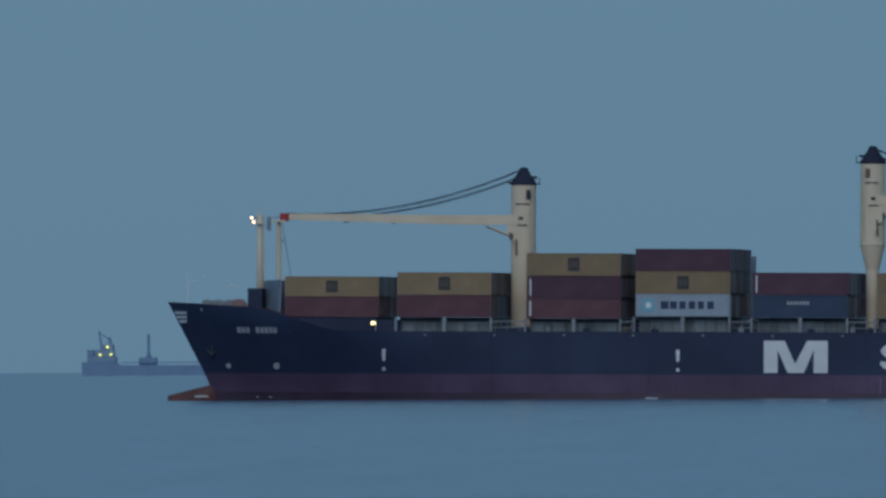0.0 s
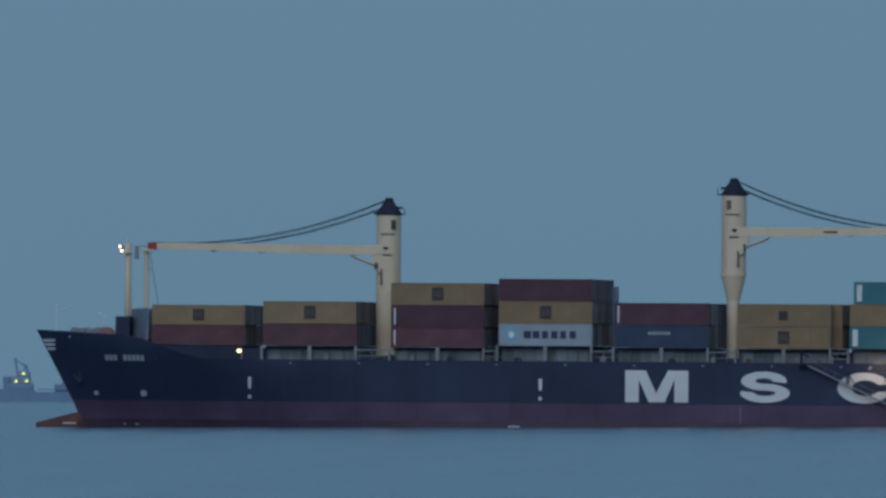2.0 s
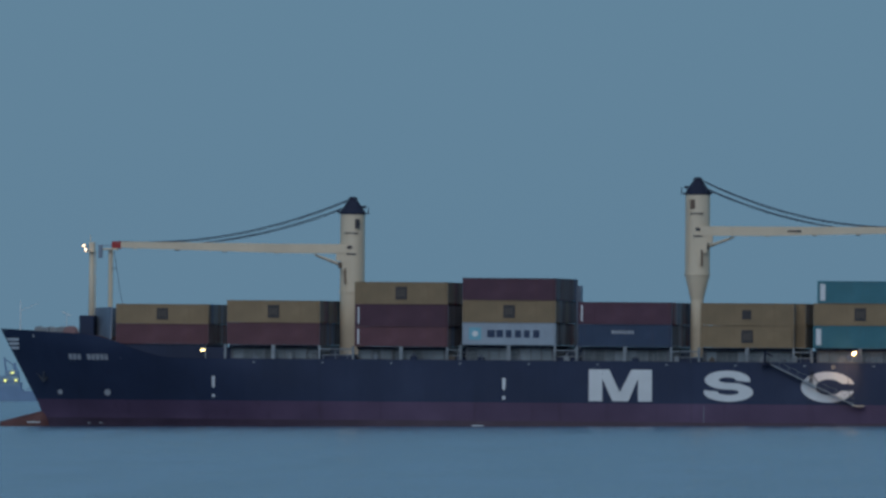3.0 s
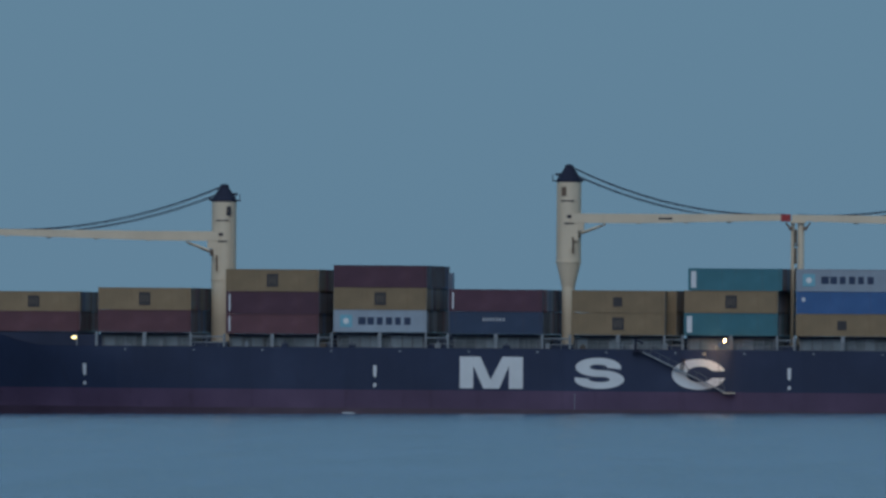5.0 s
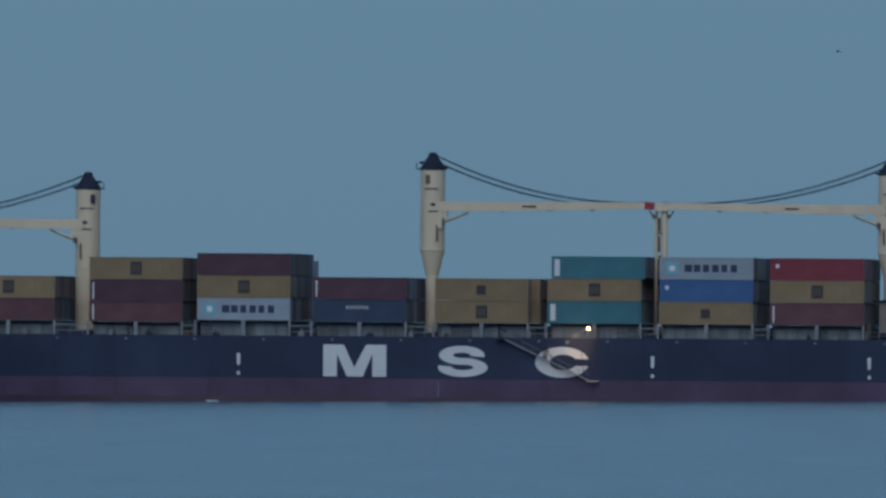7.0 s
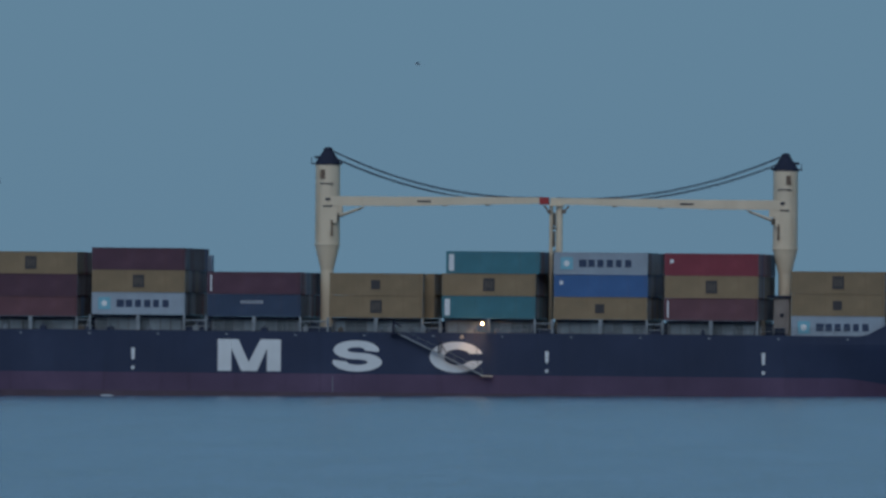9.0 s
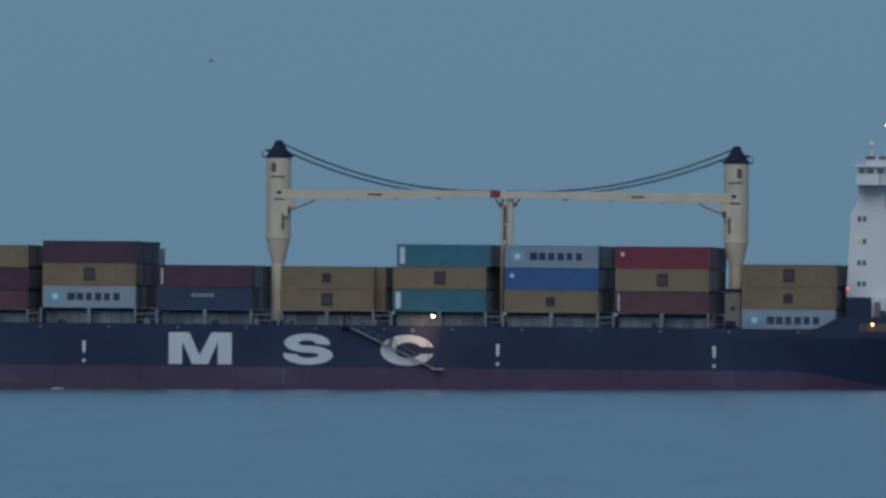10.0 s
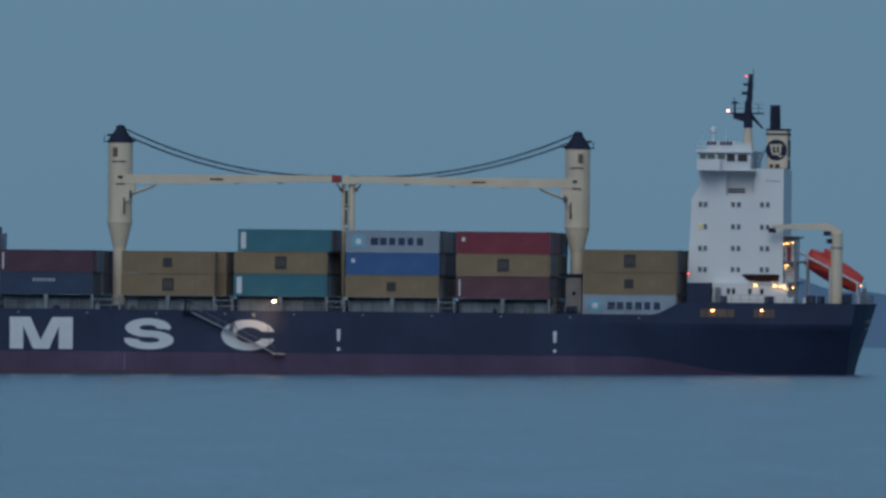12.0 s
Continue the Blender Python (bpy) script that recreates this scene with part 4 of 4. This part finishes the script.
        box(bm, x - w / 2, x + w / 2, y, y + 1.4, 10.0, 10.1 + h, 0.12)
        rod(bm, (x, y - 0.2, 10.1 + h * 0.5), (x, y + 1.6, 10.1 + h * 0.5), h * 0.42, n=12)
        part("mooring_winch", bm, m, ship, "mooring winch on the poop")
    for y0, y1, x in ((0.5, 28.5, 109.75),):
        bm = B()
        for i in range(15):
            p, q = [(x + 1.7 * (1 - (v / 14) ** 2), MID + v) for v in (2 * i - 14, min(14, 2 * i - 12))]
            rod(bm, (*p, 10.0), (*p, 11.2), 0.05, n=5)
            for z in (10.6, 11.2) if i < 14 else ():
                rod(bm, (*p, z), (*q, z), 0.04, n=5)
        part("stern_rail", bm, PALE, ship)
    bm = B()
    rod(bm, (110.0, 22, 10), (110.0, 22, 13.0), 0.06, n=6)
    box(bm, 109.7, 110.3, 20, 21, 10, 12.2, 0.05)
    part("stern_light_post", bm, PALE, ship)
    bm = B()
    ball(bm, (110.0, 14, 12.5), 0.08, 0.08, 0.08)
    part("stern_lamp", bm, LAMPO, ship, "small warm stern lamp", True)
    bm = B()
    ball(bm, (106.35, 4.4, 11.6), 0.05, 0.05, 0.045)
    part("deck_lamp", bm, LAMPO, ship, "small warm lamp at the crane's foot", True)
    bm = B()
    rod(bm, (106.35, 4.5, 10.0), (106.35, 4.5, 11.56), 0.05, n=6)
    part("lamp_post", bm, PALE, ship)
    bm = B()
    for i in range(14):
        rod(bm, (90.6 + 1.15 * i, 1.0, 10.0), (90.6 + 1.15 * i, 1.0, 11.1), 0.03, n=5)
    for z in (10.55, 11.1):
        rod(bm, (90.6, 1.0, z), (105.55, 1.0, z), 0.02, n=5)
    part("poop_rail", bm, PALE, ship, "thin pale rail along the poop")
    for x, w, h in ((103.2, 0.7, 0.8), (96.0, 0.5, 0.7)):
        bm = B()
        box(bm, x, x + w, 3.2, 4.0, 10.0, 10.1 + h, 0.06)
        part("deck_locker", bm, WHITE, ship, "small white deck locker")


stern()


# ---- gangway and side lamps ----
def gangway():
    a, b = Vector((23.7, -0.75, 8.3)), Vector((34.6, -0.75, 3.05))
    g = tagged(new("accommodation_ladder"), "pale accommodation ladder lowered along the navy hull", "gangway")
    CARRIED.append((g, pose(0, 0, 0)))
    for y in (-1.15, -0.35):
        bm = B()
        o = Vector((0, y + 0.75, 0))
        loft(bm, [[p + o + Vector((0, dy, dz)) for dy, dz in ((-0.04, -0.08), (0.04, -0.08), (0.04, 0.08), (-0.04, 0.08))] for p in (a, b)])
        part("stringer", bm, PALE, g)
        if y < -1:
            continue
        bm = B()
        rod(bm, a + o + Vector((0, 0, 0.8)), b + o + Vector((0, 0, 0.8)), 0.02, n=5)
        for i in range(10):
            p = a.lerp(b, i / 9) + o
            rod(bm, p, p + Vector((0, 0, 0.8)), 0.018, n=5)
        part("handrail", bm, PALE, g)
    for i in range(34):
        p = a.lerp(b, (i + 0.5) / 34)
        bm = B()
        box(bm, p.x - 0.13, p.x + 0.13, -1.1, -0.4, p.z - 0.02, p.z + 0.02)
        part("tread", bm, PALE, g)
    bm = B()
    box(bm, 34.5, 36.0, -1.25, -0.25, 2.85, 2.98)
    part("lower_platform", bm, CREAM, g)
    bm = B()
    box(bm, 22.6, 24.0, -1.2, 0.2, 8.2, 8.32)
    rod(bm, (23.0, -0.6, 8.3), (23.0, -0.6, 9.9), 0.16)
    rod(bm, (23.0, -0.6, 9.8), (24.0, -1.0, 9.3), 0.12)
    part("ladder_davit", bm, BLACK, g)
    bm = B()
    wire(bm, [(28.9, -1.2, 5.8), (29.1, -1.2, 7.2), (29.3, -0.3, 7.2), (29.1, -0.3, 5.8)], 0.09)
    part("ladder_bail", bm, BLACK, g)
    bm = B()
    wire(bm, [(28, 0.1, 9.0), (30.5, -0.75, 5.0)], 0.04)
    part("fall_wire", bm, WIRE, g)
    bm = B()
    wire(bm, [(33.5, 0.1, 9.0), (34.2, -0.75, 3.3)], 0.04)
    part("fall_wire", bm, WIRE, g)


gangway()
for a, z, m, lab in ((-50.6, 9.55, BULBY, "warm yellow deck lamp at the rail"), (34.75, 9.75, LAMPG, "bright deck lamp above the gangway")):
    bm = B()
    out = 0.05 if a < 0 else -2.0
    ball(bm, (a, out, z), 0.32 if a < 0 else 0.14, 0.17, 0.17 if a < 0 else 0.13)
    lamp = part("deck_lamp", bm, m, ship, lab, True)
    bm = B()
    rod(bm, (a + 0.3, 0.4, 8.4), (a + 0.3, 0.4, z + 0.3), 0.07)
    box(bm, a - 0.1, a + 0.4, out + 0.02, 0.5, z + 0.25, z + 0.36)
    part("lamp_post", bm, PALE, lamp)


def floodlight():
    """A hooded flood on an outboard arm, turned down on the ladder and the ship's side."""
    p, n = Vector((34.3, -2.0, 9.2)), Vector((-0.5, 0.42, -0.76)).normalized()
    bm = B()
    rod(bm, p - n * 0.04, p - n * 0.42, 0.34, 0.16, 16)
    rod(bm, p - n * 0.42, Vector((34.9, 0.4, 9.5)), 0.05, n=6)
    flood = part("floodlight", bm, GREY, ship, "hooded grey floodlight over the ladder")
    bm = B()
    rod(bm, p - n * 0.03, p, 0.27, n=20)
    part("lens", bm, FLOOD, flood, "warm lit lens")
    bm = B()
    ring = [Matrix.Rotation(2 * math.pi * i / 20, 3, n) @ n.orthogonal().normalized() for i in range(20)]
    loft(bm, [[p + r * w + n * h for r in ring] for w, h in ((0.33, -0.05), (0.36, 0.22), (0.34, 0.22), (0.31, -0.05))])
    part("hood", bm, GREY, flood)


floodlight()



def deck_gear():
    for x, w, h, m in ((36.6, 0.7, 0.8, GREY), (37.9, 0.5, 0.6, PALE), (38.9, 0.9, 0.5, GREY), (39.9, 0.4, 0.7, GREY), (25.3, 0.6, 0.7, GREY), (26.9, 0.4, 0.9, PALE), (21.2, 0.5, 0.6, GREY)):
        bm = B()
        box(bm, x - w / 2, x + w / 2, 0.3, 0.9, DECKZ - 0.05, DECKZ + h, 0.06)
        rod(bm, (x - w * 0.7, 0.25, DECKZ + h * 0.55), (x + w * 0.7, 0.25, DECKZ + h * 0.55), 0.09, n=8)
        part("deck_gear", bm, m, ship, "weathered gear at the deck edge")
    # cream colour stands in for lamplight on the ring
    bm = B()
    for i in range(12):
        w, v = math.pi * i / 6, math.pi * (i + 1) / 6
        rod(bm, (31.9 + 0.19 * math.cos(w), -0.06, 7.95 + 0.19 * math.sin(w)), (31.9 + 0.19 * math.cos(v), -0.06, 7.95 + 0.19 * math.sin(v)), 0.05, n=6)
    part("lifebuoy", bm, CREAM, ship, "lifebuoy at the deck edge, lamplight painted as cream")
    bm = B()
    wire(bm, [(36.4, 0.2, DECKZ), (36.7, -0.1, 9.5), (38.4, -0.3, 9.6)], 0.06)
    part("hose_davit", bm, GREY, ship)


deck_gear()


def deck_rail():
    """Low rail along the near deck edge: a length to each bay, with its stanchions."""
    for x in range(-46, 82, 8):
        bm = B()
        for i in range(6):
            rod(bm, (x + 1.6 * i, 0.22, DECKZ - 0.05), (x + 1.6 * i, 0.22, DECKZ + 1.05), 0.035, n=5)
        for z in (0.55, 1.05):
            rod(bm, (x, 0.22, DECKZ + z), (x + 8, 0.22, DECKZ + z), 0.022, n=5)
        part("deck_rail", bm, PALE, ship, "thin pale rail along the deck edge")
    rnd = random.Random(8)
    for x in range(-43, 83, 5):
        a = x + rnd.uniform(-1.5, 1.5)
        bm = B()
        w, h = rnd.uniform(0.2, 0.5), rnd.uniform(0.25, 0.75)
        box(bm, a - w, a + w, 0.9, 1.5, DECKZ - 0.05, DECKZ + h, 0.05)
        rod(bm, (a, 1.0, DECKZ + h - 0.05), (a, 1.0, DECKZ + h + 0.3), 0.08, n=8)
        part("deck_fitting", bm, rnd.choice((GREY, PALE, BROWN, NAVY)), ship, "small weathered fitting on the side deck")


deck_rail()

# ---- containers ----
WIDE = 2.44
MESHES = {}


def container_meshes(high, colour):
    key = (high, colour)
    if key in MESHES:
        return MESHES[key]
    mat = BOXES[colour]
    bm = B()
    # corrugated walls: a zigzag outline pulled up, between the rails
    step, deep = 0.278, 0.036
    n = int((LONG - 0.3) / step)
    pts = []
    for side in (0, 1):
        y = 0.03 if side == 0 else WIDE - 0.03
        d = deep if side == 0 else -deep
        row = []
        for i in range(n):
            x = 0.15 + i * (LONG - 0.3) / n
            w = (LONG - 0.3) / n
            row += [(x, y), (x + 0.35 * w, y), (x + 0.5 * w, y + d), (x + 0.85 * w, y + d)]
        pts += row if side == 0 else [(LONG - x, yy) for x, yy in row]
    lo = [bm.verts.new((x, y, 0.14)) for x, y in pts]
    hi = [bm.verts.new((x, y, high - 0.1)) for x, y in pts]
    for i in range(len(pts)):
        j = (i + 1) % len(pts)
        bm.faces.new((lo[i], lo[j], hi[j], hi[i]))
    bm.faces.new(hi)
    bm.faces.new(lo[::-1])
    body = finish("body", bm, mat)
    bm = B()
    for x0, x1 in ((0, 0.16), (LONG - 0.16, LONG)):
        for y0, y1 in ((0, 0.15), (WIDE - 0.15, WIDE)):
            box(bm, x0, x1, y0, y1, 0.01, high)
    for y0, y1 in ((0, 0.1), (WIDE - 0.1, WIDE)):
        box(bm, 0.16, LONG - 0.16, y0, y1, 0.02, 0.16)
        box(bm, 0.16, LONG - 0.16, y0, y1, high - 0.12, high - 0.01)
    for x0, x1 in ((0, 0.12), (LONG - 0.12, LONG)):
        box(bm, x0, x1, 0.15, WIDE - 0.15, 0.02, 0.16)
        box(bm, x0, x1, 0.15, WIDE - 0.15, high - 0.12, high - 0.01)
    frm = finish("frame", bm, mat)
    doors = []
    for k in (0, 1):
        bm = B()
        y0 = 0.17 + k * 1.06
        box(bm, LONG - 0.13, LONG - 0.07, y0, y0 + 1.04, 0.18, high - 0.14)
        doors.append(finish("door", bm, mat))
    bm = B()
    rod(bm, (LONG - 0.04, 0, 0.1), (LONG - 0.04, 0, high - 0.08), 0.022, n=5)
    box(bm, LONG - 0.06, LONG - 0.02, 0, 0.3, 1.0, 1.04)
    rods = finish("locking_bar", bm, PALE)
    MESHES[key] = (body, frm, doors, rods)
    return MESHES[key]


NAMES = {"yellow": "mustard yellow", "brick": "faded brick red", "maroon": "dark maroon", "red": "red", "grey": "pale grey", "blue": "bright blue", "navy": "dark blue", "teal": "teal"}
HC, STD = 2.896, 2.591


def container(colour, high, mark=""):
    body, frm, doors, rods = container_meshes(high, colour)
    c = new("shipping_container")
    extra = {"square": " with a dark square emblem", "word": " with badge and dark lettering", "small": " with small pale lettering", "strip": " with a white end strip", "dot": " with a small pale badge"}.get(mark, "")
    tagged(c, NAMES[colour] + " corrugated shipping container" + extra, "container", "deck containers")
    piece("body", body, c, pose(0, 0, 0))
    piece("frame", frm, c, pose(0, 0, 0))
    d = [piece("door", m, c, pose(0, 0, 0)) for m in doors]
    for k, y in enumerate((0.42, 0.95, 1.49, 2.02)):
        piece("locking_bar", rods, d[k // 2], pose(0, y, 0))

    def plate(name, x0, x1, z0, z1, mat, lab=""):
        bm = B()
        box(bm, x0, x1, -0.004, 0.05, z0, z1)
        part(name, bm, mat, c, lab)
    k = high / 2.9
    if mark == "square":
        x = 5.35
        plate("emblem", x, x + 1.5, 0.62 * k, 2.3 * k, INK, "dark square emblem")
        for i in range(3):
            bm = B()
            box(bm, x + 0.3 + i * 0.36, x + 0.46 + i * 0.36, -0.009, 0.02, (0.95 + 0.12 * (i % 2)) * k, 1.95 * k)
            part("emblem_bar", bm, BROWN, c)
    if mark == "square_small":
        plate("emblem", 5.4, 6.6, 0.8 * k, 2.0 * k, INK, "dark square emblem")
    if mark == "word":
        plate("badge", 0.85, 2.45, 0.65 * k, 2.25 * k, STAR, "light blue square badge")
        bm = B()
        for turn in (0, 45):
            bmesh.ops.create_cube(bm, size=1, matrix=pose(1.65, 0.02, 1.45 * k, 0, turn, 0) @ Matrix.Diagonal((0.62, 0.06 + 0.004 * (turn > 0), 0.62, 1)))
        part("badge_star", bm, WHITE, c, "pale star on the badge")
        for i, w in enumerate((1.25, 1.1, 1.0, 1.05, 0.95, 1.05)):
            x = 3.25 + i * 1.2
            plate("lettering_bar", x, x + w * 0.8, 0.98 * k, 1.95 * k, INKBLUE)
    if mark == "small":
        for i in range(7):
            plate("lettering_bar", 4.35 + i * 0.43, 4.62 + i * 0.43, 1.68 * k, 2.1 * k, NAMEW)
    if mark == "strip":
        plate("end_strip", 0.38, 1.05 if colour == "teal" else 0.58, 0.35 * k, 2.5 * k, MARK, "white strip")
    if mark == "dot":
        plate("badge", 0.7, 1.15, 1.6 * k, 2.1 * k, MARK, "small white badge")
    return c


# tiers of the near row, from the bottom; then colours of the rows behind
STACKS = [
    [("brick", STD, ""), ("yellow", STD, "square")],
    [("brick", HC, ""), ("yellow", HC, "square")],
    [("brick", STD, "strip"), ("maroon", HC, "strip"), ("yellow", HC, "square")],
    [("grey", HC, "word"), ("yellow", HC, "square"), ("maroon", HC, "")],
    [("navy", HC, "small"), ("maroon", HC, "strip")],
    [("yellow", HC, "square"), ("yellow", HC, "square_small")],
    [("teal", HC, "strip"), ("yellow", HC, "square"), ("teal", HC, "strip")],
    [("yellow", HC, "square_small"), ("blue", HC, "dot"), ("grey", HC, "word")],
    [("brick", HC, "strip"), ("yellow", HC, "square"), ("red", HC, "dot")],
    [("grey", HC, "word"), ("yellow", HC, "square_small"), ("yellow", HC, "square")],
]
PLAIN = {}
pick = random.Random(4)


def load_containers():
    for b, (x, base, stack) in enumerate(zip(BAYS, BASES, STACKS)):
        rows = range(1, 10) if b == 0 else range(0, 11)
        first = rows[0]
        for r in rows:
            z = base
            for k, (colour, high, mark) in enumerate(stack):
                slip = pick.uniform(-0.03, 0.03)
                if r == first:
                    c = container(colour, high, mark)
                else:
                    col = colour if b == 5 or pick.random() < 0.3 else pick.choice(("maroon", "brick", "blue", "maroon", "red", "navy", "grey"))
                    key = (col, high)
                    if key not in PLAIN:
                        PLAIN[key] = container(col, high)
                        c = PLAIN[key]
                    else:
                        c = copy_thing(PLAIN[key], pose(0, 0, 0))
                CARRIED.append((c, pose(x + slip + (0.5 if b == 6 and k == 2 else 0) + (1.3 if b == 5 and r > 0 else 0), 0.4 + 2.55 * r, z)))
                z += high + 0.012


load_containers()


# ---- the far coaster ----
def coaster():
    t = tagged(new("coastal_tanker"), "small coastal tanker at anchor, painted in haze blue, three lit lamps", "ship")
    x0, x1 = -173.2, -95.0
    bm = B()
    loft(bm, [[(x, 4395 + 5 * (1 - w), -1), (x, 4395 + 5 * (1 - w), h), (x, 4405 - 5 * (1 - w), h), (x, 4405 - 5 * (1 - w), -1)] for x, w, h in
              ((x0 + 0.6, 0.8, 3.4), (x0 + 4, 1, 3.4), (x0 + 9.5, 1, 3.3), (x0 + 10.5, 1, 2.6), (x1 - 14, 1, 2.6), (x1 - 10, 0.9, 4.0), (x1, 0.1, 4.8))])
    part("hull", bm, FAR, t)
    for a0, a1, z0, z1, m in ((2.0, 9.6, 3.3, 4.9, FARHAZE), (4.2, 9.0, 4.9, 6.6, FARHAZE), (5.4, 8.8, 6.6, 8.0, FARHAZE), (2.0, 3.8, 4.9, 6.6, FAR), (15.4, 20.0, 2.6, 4.6, FAR), (17.2, 18.4, 4.6, 5.4, FAR)):
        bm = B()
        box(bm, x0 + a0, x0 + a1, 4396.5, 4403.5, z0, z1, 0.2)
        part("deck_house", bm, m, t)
    bm = B()
    rod(bm, (x0 + 17.8, 4400, 4), (x0 + 17.8, 4400, 10.6), 0.42, 0.36)
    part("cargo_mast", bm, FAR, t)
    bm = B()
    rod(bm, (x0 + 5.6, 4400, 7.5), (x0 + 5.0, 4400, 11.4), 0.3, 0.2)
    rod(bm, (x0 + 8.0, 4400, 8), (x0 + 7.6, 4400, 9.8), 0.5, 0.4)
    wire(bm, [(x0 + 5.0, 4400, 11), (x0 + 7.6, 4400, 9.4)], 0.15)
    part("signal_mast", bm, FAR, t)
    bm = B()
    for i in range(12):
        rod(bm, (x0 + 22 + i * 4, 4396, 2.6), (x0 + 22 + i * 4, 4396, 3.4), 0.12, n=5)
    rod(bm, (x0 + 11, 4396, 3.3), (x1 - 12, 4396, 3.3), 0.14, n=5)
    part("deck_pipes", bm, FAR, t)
    for x, z in ((-167.8, 5.35), (-165.9, 7.35), (-165.0, 5.45)):
        bm = B()
        ball(bm, (x, 4395.8, z), 0.32, 0.3, 0.3)
        part("deck_lamp", bm, LAMPY, t, "yellow deck lamp", True)


coaster()


# ---- a gull that crosses over the ship ----
def gull():
    g = tagged(new("gull"), "small dark gull gliding in the dusk sky", "bird")
    feather = paint("feather", (0.38, 0.42, 0.45), 0.8, wear=0.3, size=0.2)
    bm = B()
    loft(bm, [[(x, r * math.cos(a), r * math.sin(a)) for a in [2 * math.pi * i / 8 for i in range(8)]] for x, r in ((-0.24, 0.01), (-0.2, 0.03), (-0.14, 0.04), (-0.02, 0.06), (0.1, 0.05), (0.2, 0.015))])
    part("body", bm, feather, g, smooth=True)
    for s in (-1, 1):
        bm = B()
        loft(bm, [[(-0.08 + d, s * y, z + 0.01), (-0.08 + d + w, s * y, z + 0.01), (-0.08 + d + w, s * y, z - 0.005), (-0.08 + d, s * y, z - 0.005)] for y, z, d, w in ((0.04, 0.03, 0, 0.15), (0.25, 0.12, -0.03, 0.13), (0.48, 0.1, 0.06, 0.03))])
        part("wing", bm, feather, g)
    bm = B()
    loft(bm, [[(0.18, -0.02, 0.01), (0.18, 0.02, 0.01), (0.18, 0.02, 0), (0.18, -0.02, 0)], [(0.28, -0.05, 0.01), (0.28, 0.05, 0.01), (0.28, 0.05, 0), (0.28, -0.05, 0)]])
    part("tail", bm, feather, g)
    return g


bird = gull()


# ---- what moves ----
def motions():
    steps = [0, 0.1, 0.2, 0.5] + list(range(1, 12)) + [11.5, 11.8, 11.9, 12]
    walk(ship, [(t, ship_pose(t)) for t in steps])
    walk(bird, [(t, pose(115.8 - 12.98 * t, 1200, 31.17 - 0.51 * t + 0.3 * math.sin(2.1 * t), 6 * math.sin(1.3 * t), 0, 0)) for t in steps])
    for thing, m in CARRIED:
        walk(thing, [(t, ship_pose(t) @ m) for t in steps])


motions()
